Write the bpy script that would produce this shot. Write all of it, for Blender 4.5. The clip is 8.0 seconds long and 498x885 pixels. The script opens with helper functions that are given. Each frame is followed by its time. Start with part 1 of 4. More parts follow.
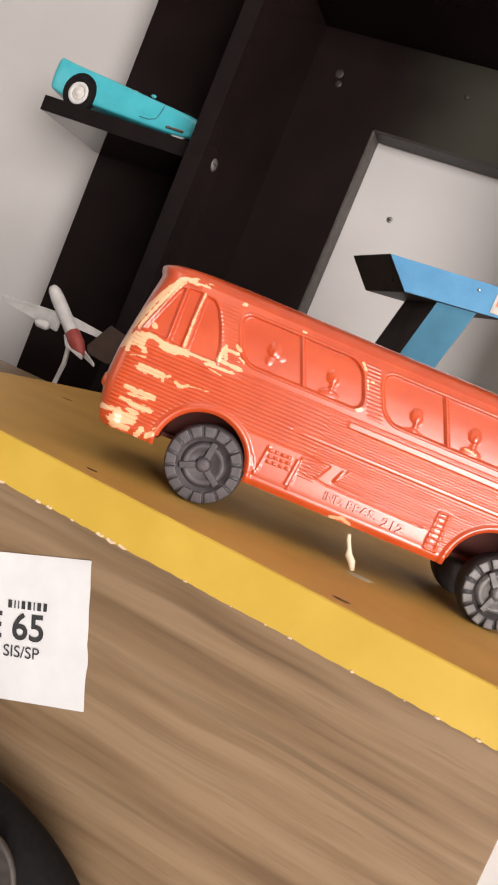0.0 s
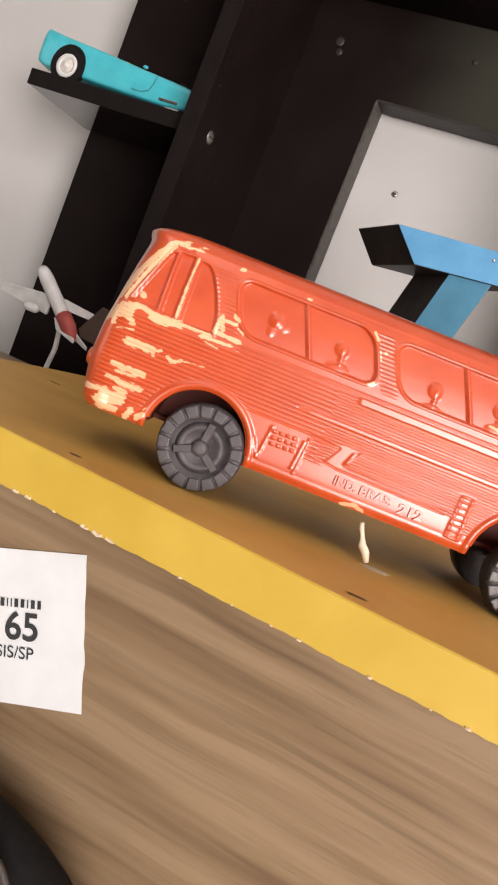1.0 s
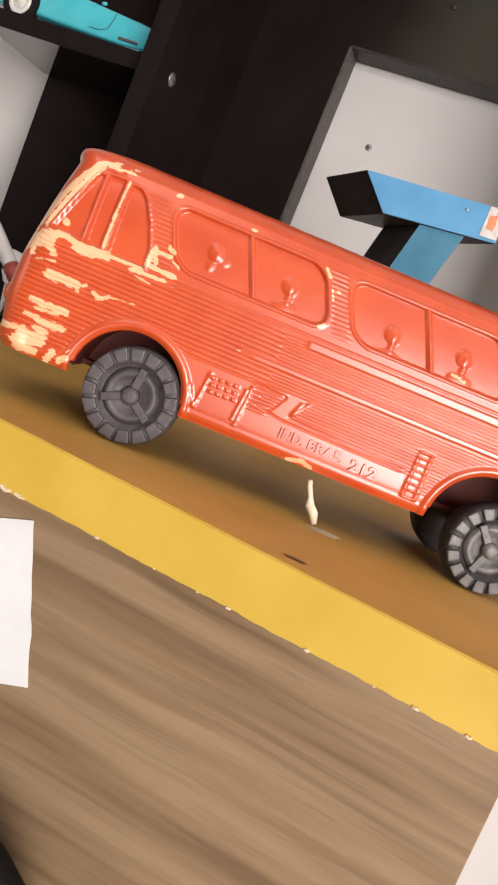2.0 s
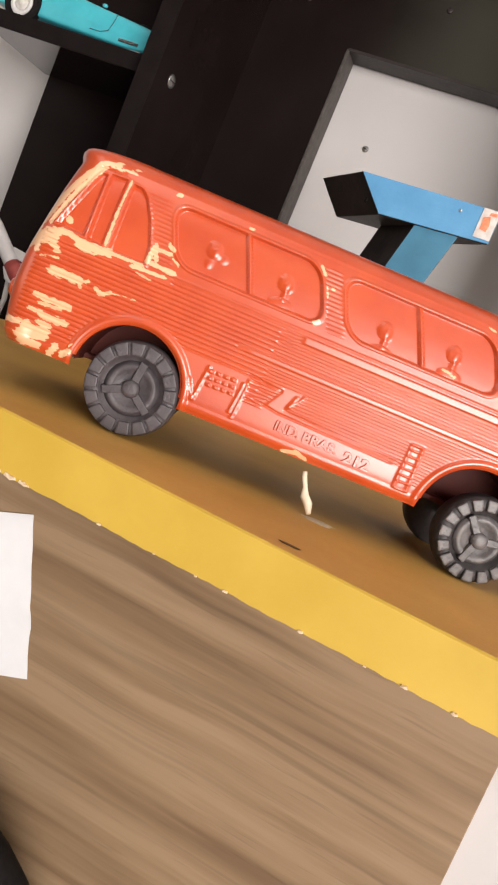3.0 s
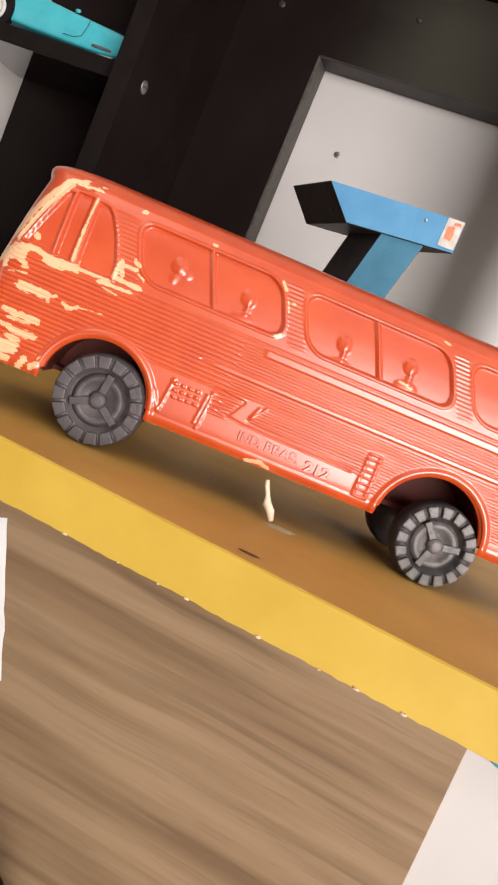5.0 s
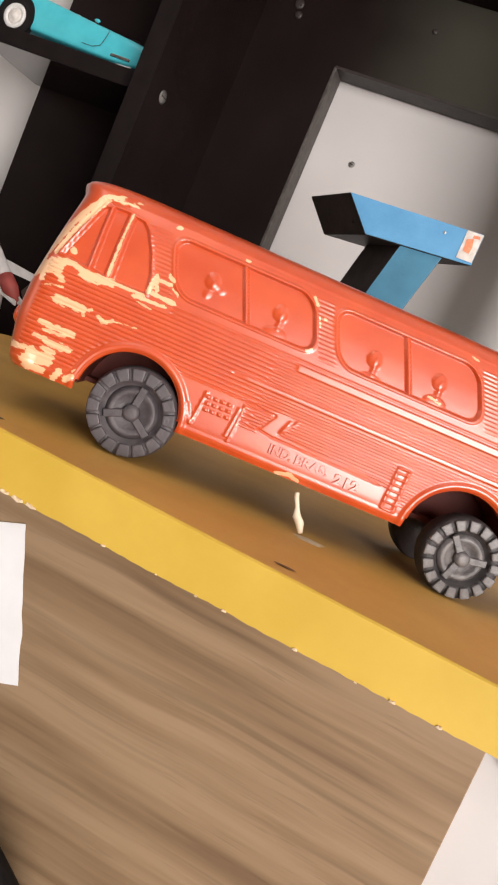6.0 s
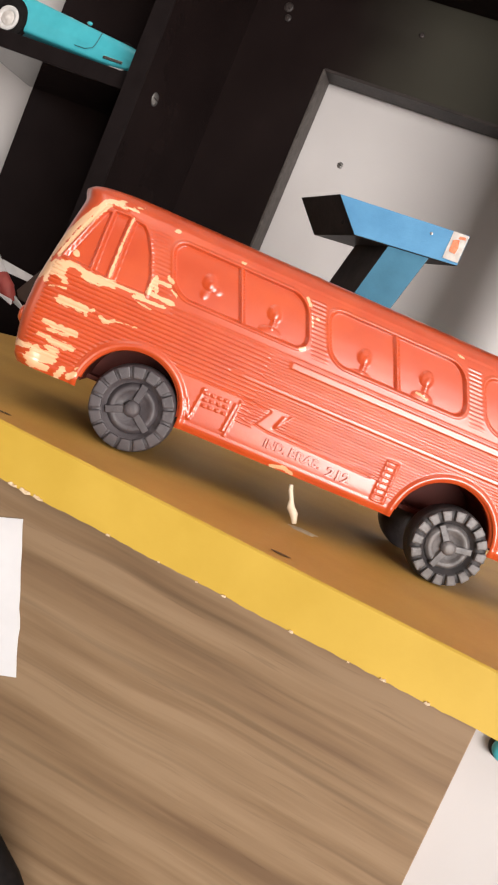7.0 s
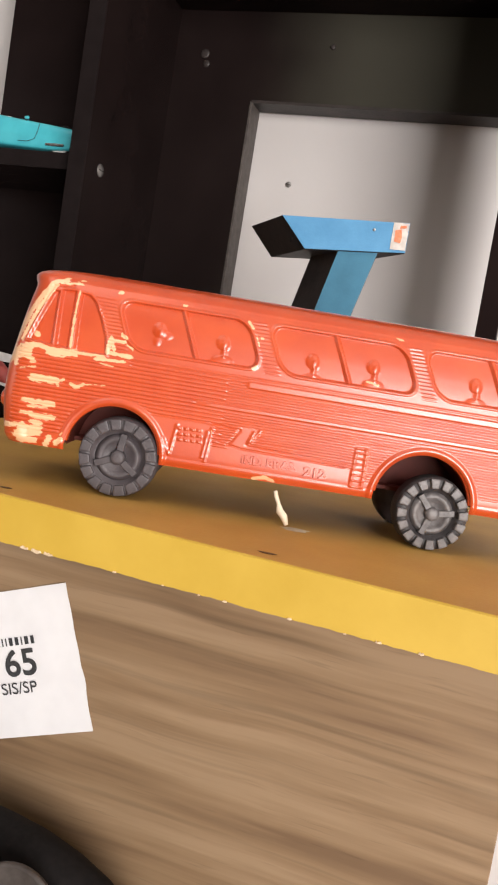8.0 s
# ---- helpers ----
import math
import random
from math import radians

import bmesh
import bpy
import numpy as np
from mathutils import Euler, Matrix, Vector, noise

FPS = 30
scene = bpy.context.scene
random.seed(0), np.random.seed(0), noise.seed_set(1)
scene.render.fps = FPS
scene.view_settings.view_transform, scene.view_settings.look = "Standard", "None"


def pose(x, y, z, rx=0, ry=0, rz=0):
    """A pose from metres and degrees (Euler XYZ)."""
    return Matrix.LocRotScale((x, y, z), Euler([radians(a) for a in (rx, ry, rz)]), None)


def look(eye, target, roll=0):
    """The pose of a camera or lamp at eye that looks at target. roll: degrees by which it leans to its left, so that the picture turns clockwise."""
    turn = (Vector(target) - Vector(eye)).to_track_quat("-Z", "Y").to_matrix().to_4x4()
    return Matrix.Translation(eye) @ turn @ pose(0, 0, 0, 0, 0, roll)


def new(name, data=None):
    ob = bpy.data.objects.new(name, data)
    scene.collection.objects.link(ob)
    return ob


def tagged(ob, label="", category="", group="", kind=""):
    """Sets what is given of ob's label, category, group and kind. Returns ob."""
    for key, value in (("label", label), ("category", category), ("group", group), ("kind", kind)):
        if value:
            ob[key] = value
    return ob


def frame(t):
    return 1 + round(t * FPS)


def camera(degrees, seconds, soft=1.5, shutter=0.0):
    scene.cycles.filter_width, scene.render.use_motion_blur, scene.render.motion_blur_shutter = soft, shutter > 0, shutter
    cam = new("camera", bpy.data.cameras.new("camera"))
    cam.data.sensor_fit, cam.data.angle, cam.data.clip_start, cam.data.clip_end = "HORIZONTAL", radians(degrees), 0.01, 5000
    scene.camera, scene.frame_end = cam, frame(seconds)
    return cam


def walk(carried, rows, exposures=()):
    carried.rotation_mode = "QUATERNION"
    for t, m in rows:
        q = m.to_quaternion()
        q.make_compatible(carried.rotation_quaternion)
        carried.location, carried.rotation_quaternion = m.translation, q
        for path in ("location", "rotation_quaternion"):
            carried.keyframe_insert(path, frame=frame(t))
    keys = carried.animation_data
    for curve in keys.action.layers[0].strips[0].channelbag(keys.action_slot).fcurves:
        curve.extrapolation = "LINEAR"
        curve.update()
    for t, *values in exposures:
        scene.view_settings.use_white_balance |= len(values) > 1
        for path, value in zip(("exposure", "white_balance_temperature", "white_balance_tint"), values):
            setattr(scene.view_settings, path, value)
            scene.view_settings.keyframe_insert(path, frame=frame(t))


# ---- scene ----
cam = camera(35.1, 8.0, soft=2.1)
PATH = [
    (0, (0.124, 0.01, 0.07), (-0.466, 1.914, -0.099), 22.7),
    (0.5, (0.114, 0.028, 0.069), (-0.486, 1.928, -0.102), 21.9),
    (1, (0.116, 0.045, 0.063), (-0.473, 1.947, -0.13), 21.8),
    (1.5, (0.125, 0.069, 0.061), (-0.417, 1.982, -0.156), 22.2),
    (2, (0.125, 0.083, 0.057), (-0.395, 1.999, -0.179), 22.5),
    (2.2, (0.126, 0.086, 0.056), (-0.383, 2.006, -0.172), 23.3),
    (3.3, (0.133, 0.071, 0.054), (-0.374, 1.991, -0.182), 22.4),
    (3.5, (0.137, 0.079, 0.053), (-0.347, 2.004, -0.197), 22.2),
    (4, (0.131, 0.072, 0.058), (-0.372, 1.994, -0.176), 22.0),
    (4.5, (0.136, 0.069, 0.06), (-0.362, 1.993, -0.162), 22.0),
    (4.7, (0.136, 0.067, 0.064), (-0.347, 1.995, -0.156), 22.3),
    (5.8, (0.1264, 0.0614, 0.062), (-0.3344, 1.9934, -0.1596), 23.4),
    (6, (0.124, 0.058, 0.063), (-0.349, 1.99, -0.15), 23.3),
    (6.5, (0.127, 0.055, 0.064), (-0.337, 1.99, -0.133), 22.9),
    (7, (0.125, 0.043, 0.062), (-0.319, 1.982, -0.145), 23.2),
    (7.5, (0.135, 0.022, 0.067), (-0.321, 1.96, -0.122), 21.7),
    (8, (0.162, 0.019, 0.07), (-0.397, 1.931, -0.103), 9.3),
]
walk(cam, [(t, look(eye, target, roll)) for t, eye, target, roll in PATH])

# ---------- world and light ----------
world = bpy.data.worlds.new("world")
scene.world = world
world.use_nodes = True
wn = world.node_tree.nodes
sky = wn.new("ShaderNodeTexSky")
sky.sky_type, sky.sun_disc = "NISHITA", False
sky.sun_elevation, sky.sun_rotation = radians(35), radians(120)
world.node_tree.links.new(sky.outputs[0], wn["Background"].inputs[0])
wn["Background"].inputs[1].default_value = 0.1

ROOM = (-2.3, 4.4, -2.1, 1.9)
EAST_X0, EAST_X1, EAST_Z0, EAST_Z1 = 1.3, 3.4, -0.65, 1.05
WEST_Y0, WEST_Y1, WEST_Z0, WEST_Z1 = -1.7, -0.5, -0.2, 1.3
# first: window inferred from the bus glare; second: added fill, no such window known
for eye, way, width, height, power in (
        (((EAST_X0 + EAST_X1) / 2, ROOM[2] + 0.01, (EAST_Z0 + EAST_Z1) / 2), (0, 1, 0), EAST_X1 - EAST_X0, EAST_Z1 - EAST_Z0, 216.0),
        ((ROOM[0] + 0.01, (WEST_Y0 + WEST_Y1) / 2, (WEST_Z0 + WEST_Z1) / 2), (1, 0, 0), WEST_Y1 - WEST_Y0, WEST_Z1 - WEST_Z0, 8.0)):
    lamp_data = bpy.data.lights.new("unseen_area_light", "AREA")
    lamp_data.shape, lamp_data.size, lamp_data.size_y = "RECTANGLE", width, height
    lamp_data.energy, lamp_data.color = power, (1.0, 0.95, 0.92)
    lamp = new("unseen_area_light", lamp_data)
    lamp.matrix_world = look(eye, Vector(eye) + Vector(way))
# overhead fill without a fitting, added to raise the general light
lamp_data = bpy.data.lights.new("added_ceiling_fill", "AREA")
lamp_data.shape, lamp_data.size, lamp_data.size_y = "RECTANGLE", 1.3, 1.3
lamp_data.energy, lamp_data.color = 11.0, (1.0, 0.93, 0.86)
lamp = new("added_ceiling_fill", lamp_data)
lamp.matrix_world = look((-0.5, -0.9, 1.86), (-0.5, -0.9, 0))

# ---------- materials ----------
def mat(name, col, col2=None, rough=0.5, rough2=None, scale=40.0, stretch=(1, 1, 1), bump=0.0, bump_scale=300.0,
        metallic=0.0, coat=0.0, lo=0.35, hi=0.65, detail=6.0, specular=0.5):
    """Two tones by a stretched noise, a second finer noise for roughness and relief."""
    m = bpy.data.materials.new(name)
    m.use_nodes = True
    nt = m.node_tree
    b = nt.nodes["Principled BSDF"]
    b.inputs["Metallic"].default_value = metallic
    b.inputs["Coat Weight"].default_value = coat
    b.inputs["Specular IOR Level"].default_value = specular
    tc = nt.nodes.new("ShaderNodeTexCoord")
    mp = nt.nodes.new("ShaderNodeMapping")
    mp.inputs["Scale"].default_value = stretch
    nt.links.new(tc.outputs["Object"], mp.inputs[0])
    n1 = nt.nodes.new("ShaderNodeTexNoise")
    n1.inputs["Scale"].default_value, n1.inputs["Detail"].default_value = scale, detail
    nt.links.new(mp.outputs[0], n1.inputs["Vector"])
    r = nt.nodes.new("ShaderNodeValToRGB")
    r.color_ramp.elements[0].position, r.color_ramp.elements[1].position = lo, hi
    r.color_ramp.elements[0].color = (*col, 1)
    r.color_ramp.elements[1].color = (*(col2 or col), 1)
    nt.links.new(n1.outputs["Fac"], r.inputs[0])
    nt.links.new(r.outputs[0], b.inputs["Base Color"])
    n2 = nt.nodes.new("ShaderNodeTexNoise")
    n2.inputs["Scale"].default_value, n2.inputs["Detail"].default_value = bump_scale, 4
    nt.links.new(tc.outputs["Object"], n2.inputs["Vector"])
    rr = nt.nodes.new("ShaderNodeMapRange")
    rr.inputs["To Min"].default_value, rr.inputs["To Max"].default_value = rough, rough2 or rough
    nt.links.new(n2.outputs["Fac"], rr.inputs["Value"])
    nt.links.new(rr.outputs[0], b.inputs["Roughness"])
    if bump:
        bp = nt.nodes.new("ShaderNodeBump")
        bp.inputs["Strength"].default_value, bp.inputs["Distance"].default_value = bump, 0.001
        nt.links.new(n2.outputs["Fac"], bp.inputs["Height"])
        nt.links.new(bp.outputs[0], b.inputs["Normal"])
    return m


def wood_mat():
    m = bpy.data.materials.new("brown_wood_laminate")
    m.use_nodes = True
    nt = m.node_tree
    b = nt.nodes["Principled BSDF"]
    tc = nt.nodes.new("ShaderNodeTexCoord")
    warp = nt.nodes.new("ShaderNodeTexNoise")
    warp.inputs["Scale"].default_value = 5.0
    nt.links.new(tc.outputs["Object"], warp.inputs["Vector"])
    add = nt.nodes.new("ShaderNodeVectorMath")
    add.operation = "MULTIPLY_ADD"
    add.inputs[1].default_value = (0.0, 0.0, 0.016)
    nt.links.new(warp.outputs["Color"], add.inputs[0])
    nt.links.new(tc.outputs["Object"], add.inputs[2])
    cols = []
    for sc, det in (((3.6, 1, 62), 3.5), ((9, 1, 230), 5), ((1.8, 1, 18), 2), ((2.6, 1, 105), 2.5), ((20, 1, 380), 2)):
        mp = nt.nodes.new("ShaderNodeMapping")
        mp.inputs["Scale"].default_value = sc
        nt.links.new(add.outputs[0], mp.inputs[0])
        n = nt.nodes.new("ShaderNodeTexNoise")
        n.inputs["Scale"].default_value, n.inputs["Detail"].default_value = 1.0, det
        nt.links.new(mp.outputs[0], n.inputs["Vector"])
        cols.append(n)
    mix = nt.nodes.new("ShaderNodeMix")
    mix.inputs[0].default_value = 0.2
    nt.links.new(cols[0].outputs["Fac"], mix.inputs[2])
    nt.links.new(cols[1].outputs["Fac"], mix.inputs[3])
    mix2 = nt.nodes.new("ShaderNodeMix")
    mix2.inputs[0].default_value = 0.25
    nt.links.new(mix.outputs[0], mix2.inputs[2])
    nt.links.new(cols[2].outputs["Fac"], mix2.inputs[3])
    r = nt.nodes.new("ShaderNodeValToRGB")
    e = r.color_ramp.elements
    e[0].position, e[0].color = 0.35, WOOD_DARK
    e[1].position, e[1].color = 0.60, WOOD_LIGHT
    k = e.new(0.47)
    k.color = WOOD_MID
    nt.links.new(mix2.outputs[0], r.inputs[0])
    # thin dark dashes of grain and scattered pores
    dash = []
    for node, lo, hi, depth in ((cols[3], 0.57, 0.72, 0.27), (cols[4], 0.64, 0.76, 0.16)):
        mr = nt.nodes.new("ShaderNodeMapRange")
        mr.inputs["From Min"].default_value, mr.inputs["From Max"].default_value = lo, hi
        mr.inputs["To Min"].default_value, mr.inputs["To Max"].default_value = 1.0, 1.0 - depth
        nt.links.new(node.outputs["Fac"], mr.inputs["Value"])
        dash.append(mr)
    dark = nt.nodes.new("ShaderNodeMath")
    dark.operation = "MULTIPLY"
    nt.links.new(dash[0].outputs[0], dark.inputs[0])
    nt.links.new(dash[1].outputs[0], dark.inputs[1])
    tone = nt.nodes.new("ShaderNodeVectorMath")
    tone.operation = "SCALE"
    nt.links.new(r.outputs[0], tone.inputs[0])
    nt.links.new(dark.outputs[0], tone.inputs["Scale"])
    nt.links.new(tone.outputs[0], b.inputs["Base Color"])
    b.inputs["Roughness"].default_value = 0.42
    bp = nt.nodes.new("ShaderNodeBump")
    bp.inputs["Strength"].default_value, bp.inputs["Distance"].default_value = 0.15, 0.0006
    nt.links.new(cols[1].outputs["Fac"], bp.inputs["Height"])
    nt.links.new(bp.outputs[0], b.inputs["Normal"])
    return m


def bus_mat():
    """Red-orange paint, rubbed through to a cream plastic where the mesh attribute 'worn' says so."""
    m = mat("red_orange_bus_paint", (0.49, 0.055, 0.0095), (0.55, 0.072, 0.0135), rough=0.3, rough2=0.42, scale=60, bump=0.07, bump_scale=420, coat=1.0, specular=0.2)
    nt = m.node_tree
    b = nt.nodes["Principled BSDF"]
    ramp = [n for n in nt.nodes if n.type == "VALTORGB"][0]
    at = nt.nodes.new("ShaderNodeAttribute")
    at.attribute_name = "worn"
    no = nt.nodes.new("ShaderNodeTexNoise")
    no.inputs["Scale"].default_value, no.inputs["Detail"].default_value = 800, 6
    tc = [n for n in nt.nodes if n.type == "TEX_COORD"][0]
    mp = nt.nodes.new("ShaderNodeMapping")
    mp.inputs["Scale"].default_value = (0.3, 0.3, 1.2)
    nt.links.new(tc.outputs["Object"], mp.inputs[0])
    nt.links.new(mp.outputs[0], no.inputs["Vector"])
    b.inputs["Coat Roughness"].default_value = 0.29
    b.inputs["Coat IOR"].default_value = 1.68
    sp = nt.nodes.new("ShaderNodeTexNoise")
    sp.inputs["Scale"].default_value, sp.inputs["Detail"].default_value = 420, 2
    nt.links.new(tc.outputs["Object"], sp.inputs["Vector"])
    sr = nt.nodes.new("ShaderNodeMapRange")
    sr.inputs["From Min"].default_value, sr.inputs["From Max"].default_value, sr.inputs["To Max"].default_value = 0.80, 0.84, 0.4
    nt.links.new(sp.outputs["Fac"], sr.inputs["Value"])
    mxs = nt.nodes.new("ShaderNodeMath")
    mxs.operation = "MAXIMUM"
    ad = nt.nodes.new("ShaderNodeMath")
    ad.operation = "MULTIPLY_ADD"
    ad.inputs[1].default_value = 0.85
    nt.links.new(no.outputs["Fac"], ad.inputs[0])
    nt.links.new(at.outputs["Fac"], ad.inputs[2])
    st = nt.nodes.new("ShaderNodeMapRange")
    st.inputs["From Min"].default_value, st.inputs["From Max"].default_value = 0.83, 0.87
    nt.links.new(ad.outputs[0], st.inputs["Value"])
    mx = nt.nodes.new("ShaderNodeMix")
    mx.data_type = "RGBA"
    mx.inputs[7].default_value = (0.78, 0.46, 0.255, 1)
    nt.links.new(st.outputs[0], mxs.inputs[0])
    nt.links.new(sr.outputs[0], mxs.inputs[1])
    nt.links.new(mxs.outputs[0], mx.inputs[0])
    nt.links.new(ramp.outputs[0], mx.inputs[6])
    nt.links.new(mx.outputs[2], b.inputs["Base Color"])
    return m


WOOD_DARK, WOOD_MID, WOOD_LIGHT = (0.185, 0.112, 0.062, 1), (0.26, 0.166, 0.092, 1), (0.335, 0.225, 0.133, 1)
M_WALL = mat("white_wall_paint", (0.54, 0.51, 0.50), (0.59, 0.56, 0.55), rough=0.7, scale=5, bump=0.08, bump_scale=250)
# for unseen walls, toned down to limit fill and reflections on the bus
M_ROOM = mat("unseen_wall_beige", (0.17, 0.145, 0.12), (0.21, 0.18, 0.15), rough=0.75, scale=4, bump=0.06, bump_scale=200)
M_BLACK = mat("black_laminate", (0.0095, 0.0058, 0.0056), (0.0135, 0.0086, 0.0082), rough=0.2, rough2=0.28, scale=14, bump=0.03, bump_scale=250, specular=0.04)
def sheen_mat():
    """Black laminate with an olive sheen of light painted in from its middle onwards."""
    m = mat("black_laminate_sheen", (0.0095, 0.0058, 0.0056), (0.0135, 0.0086, 0.0082), rough=0.3, rough2=0.42, scale=14, bump=0.03, bump_scale=250, specular=0.16)
    nt = m.node_tree
    b = nt.nodes["Principled BSDF"]
    ramp = [n for n in nt.nodes if n.type == "VALTORGB"][0]
    tc = [n for n in nt.nodes if n.type == "TEX_COORD"][0]
    sep = nt.nodes.new("ShaderNodeSeparateXYZ")
    nt.links.new(tc.outputs["Object"], sep.inputs[0])
    no = nt.nodes.new("ShaderNodeTexNoise")
    no.inputs["Scale"].default_value, no.inputs["Detail"].default_value = 9.0, 4
    nt.links.new(tc.outputs["Object"], no.inputs["Vector"])
    ad = nt.nodes.new("ShaderNodeMath")
    ad.operation = "MULTIPLY_ADD"
    ad.inputs[1].default_value = 0.09
    nt.links.new(no.outputs["Fac"], ad.inputs[0])
    nt.links.new(sep.outputs["X"], ad.inputs[2])
    mr = nt.nodes.new("ShaderNodeMapRange")
    mr.interpolation_type = "SMOOTHSTEP"
    mr.inputs["From Min"].default_value, mr.inputs["From Max"].default_value = -0.12, 0.03
    nt.links.new(ad.outputs[0], mr.inputs["Value"])
    mx = nt.nodes.new("ShaderNodeMix")
    mx.data_type = "RGBA"
    # tone of the lit zone, mixed into the base colour
    mx.inputs[7].default_value = (0.048, 0.045, 0.035, 1)
    nt.links.new(mr.outputs[0], mx.inputs[0])
    nt.links.new(ramp.outputs[0], mx.inputs[6])
    nt.links.new(mx.outputs[2], b.inputs["Base Color"])
    return m


M_SHEEN = sheen_mat()
M_GLOSS = mat("glossy_black_laminate", (0.008, 0.006, 0.006), (0.012, 0.009, 0.008), rough=0.06, rough2=0.1, scale=14, specular=1.0)
M_EDGE = mat("grey_black_edging", (0.0095, 0.0066, 0.0066), (0.0125, 0.0090, 0.0090), rough=0.5, rough2=0.6, scale=60, bump=0.1, specular=0.06)
M_LINING = mat("pale_grey_lining", (0.05, 0.04, 0.036), (0.085, 0.072, 0.065), rough=0.5, rough2=0.65, scale=120, bump=0.1)
M_WOOD = wood_mat()
M_TOP = mat("ochre_paint", (0.46, 0.255, 0.055), (0.54, 0.31, 0.07), rough=0.45, rough2=0.6, scale=18, bump=0.12, bump_scale=500)
M_YELLOW = mat("yellow_edge_paint", (0.51, 0.325, 0.038), (0.57, 0.37, 0.052), rough=0.5, rough2=0.6, scale=26, bump=0.05, bump_scale=420)
M_CHIP = mat("bare_board_fibre", (0.60, 0.44, 0.28), (0.75, 0.60, 0.42), rough=0.85, scale=900)
M_PAPER = mat("white_paper", (0.80, 0.79, 0.80), (0.85, 0.84, 0.85), rough=0.75, scale=30, bump=0.05, bump_scale=800)
M_INK = mat("black_ink", (0.03, 0.03, 0.033), (0.05, 0.05, 0.05), rough=0.7, scale=300)
M_BUS = bus_mat()
M_RUBBER = mat("dark_grey_moulded_plastic", (0.048, 0.039, 0.043), (0.078, 0.066, 0.070), rough=0.42, rough2=0.6, scale=160, bump=0.25, bump_scale=900)
M_GROOVE = mat("tyre_plastic_groove_shade", (0.022, 0.019, 0.02), (0.04, 0.034, 0.035), rough=0.5, rough2=0.65, scale=160, bump=0.2, bump_scale=900)
M_RIM = mat("worn_grey_hub_plastic", (0.075, 0.068, 0.068), (0.165, 0.15, 0.148), rough=0.36, rough2=0.5, scale=220, bump=0.25, bump_scale=900)
M_CREAM = mat("cream_plastic", (0.72, 0.58, 0.42), (0.80, 0.68, 0.52), rough=0.5, scale=400)
M_TEAL = mat("turquoise_enamel", (0.055, 0.44, 0.52), (0.07, 0.50, 0.58), rough=0.3, rough2=0.4, scale=60, coat=0.2)
M_TYRE = mat("black_rubber", (0.008, 0.007, 0.007), (0.013, 0.011, 0.011), rough=0.75, scale=200, specular=0.12)
M_WHITEWALL = mat("white_rubber", (0.62, 0.6, 0.58), (0.7, 0.68, 0.66), rough=0.5, scale=300)
M_CHROME = mat("chrome", (0.6, 0.6, 0.6), (0.7, 0.7, 0.7), rough=0.18, metallic=1.0, scale=200)
M_DULL = mat("dull_zinc", (0.32, 0.31, 0.3), (0.5, 0.48, 0.46), rough=0.35, metallic=0.9, scale=600)
M_BLUE2 = mat("darker_blue", (0.045, 0.165, 0.26), (0.06, 0.21, 0.33), rough=0.5, rough2=0.65, scale=45, bump=0.12, bump_scale=500)
M_BLUE = mat("blue_paint", (0.085, 0.27, 0.49), (0.115, 0.33, 0.57), rough=0.45, rough2=0.6, scale=45, bump=0.12, bump_scale=500)
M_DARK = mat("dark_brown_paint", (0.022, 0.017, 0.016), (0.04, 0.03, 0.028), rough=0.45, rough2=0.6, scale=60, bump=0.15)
M_LABEL = mat("grey_white_sticker", (0.55, 0.5, 0.46), (0.7, 0.66, 0.62), rough=0.6, scale=200)
M_ORANGE = mat("faded_orange_print", (0.75, 0.2, 0.09), (0.78, 0.32, 0.18), rough=0.6, scale=300)
M_PLANE = mat("grey_white_model_plastic", (0.50, 0.48, 0.47), (0.62, 0.6, 0.59), rough=0.4, scale=80)
M_RED = mat("dull_red_paint", (0.32, 0.05, 0.045), (0.40, 0.075, 0.06), rough=0.5, scale=120)
M_FIN = mat("brown_fin_paint", (0.045, 0.024, 0.016), (0.065, 0.036, 0.024), rough=0.5, scale=90)
M_SMEAR = mat("dried_glue", (0.42, 0.32, 0.2), (0.56, 0.46, 0.33), rough=0.35, scale=300)
M_GREY = mat("grey_floor", (0.22, 0.2, 0.18), (0.3, 0.27, 0.25), rough=0.6, scale=8)
M_SCUFF = mat("dark_scuff", (0.06, 0.035, 0.015), (0.12, 0.07, 0.03), rough=0.6, scale=400)
# bus red with the shade of the hollows mixed in
M_WELL = mat("red_plastic_with_shade", (0.10, 0.012, 0.006), (0.14, 0.018, 0.008), rough=0.65, scale=80)


# ---------- mesh helpers ----------
def finish(ob, material, smooth=False, bevel=0.0, segs=2):
    ob.data.materials.append(material)
    if smooth:
        for p in ob.data.polygons:
            p.use_smooth = True
    if bevel:
        md = ob.modifiers.new("bevel", "BEVEL")
        md.width, md.segments, md.limit_method = bevel, segs, "ANGLE"
    return ob


def part(name, bm, material, parent=None, label="", smooth=False, bevel=0.0, m=None):
    """Links a bmesh as one mesh object under a thing or a part."""
    me = bpy.data.meshes.new(name)
    bmesh.ops.recalc_face_normals(bm, faces=bm.faces)
    bm.to_mesh(me)
    bm.free()
    ob = new(name, me)
    finish(ob, material, smooth, bevel)
    if parent:
        ob.parent = parent
    if m is not None:
        ob.matrix_basis = m
    if label:
        ob["label"] = label
    return ob


def box(x0, x1, y0, y1, z0, z1, bm=None):
    bm = bm or bmesh.new()
    r = bmesh.ops.create_cube(bm, size=1)
    for v in r["verts"]:
        v.co = (x0 + (v.co.x + 0.5) * (x1 - x0), y0 + (v.co.y + 0.5) * (y1 - y0), z0 + (v.co.z + 0.5) * (z1 - z0))
    return bm


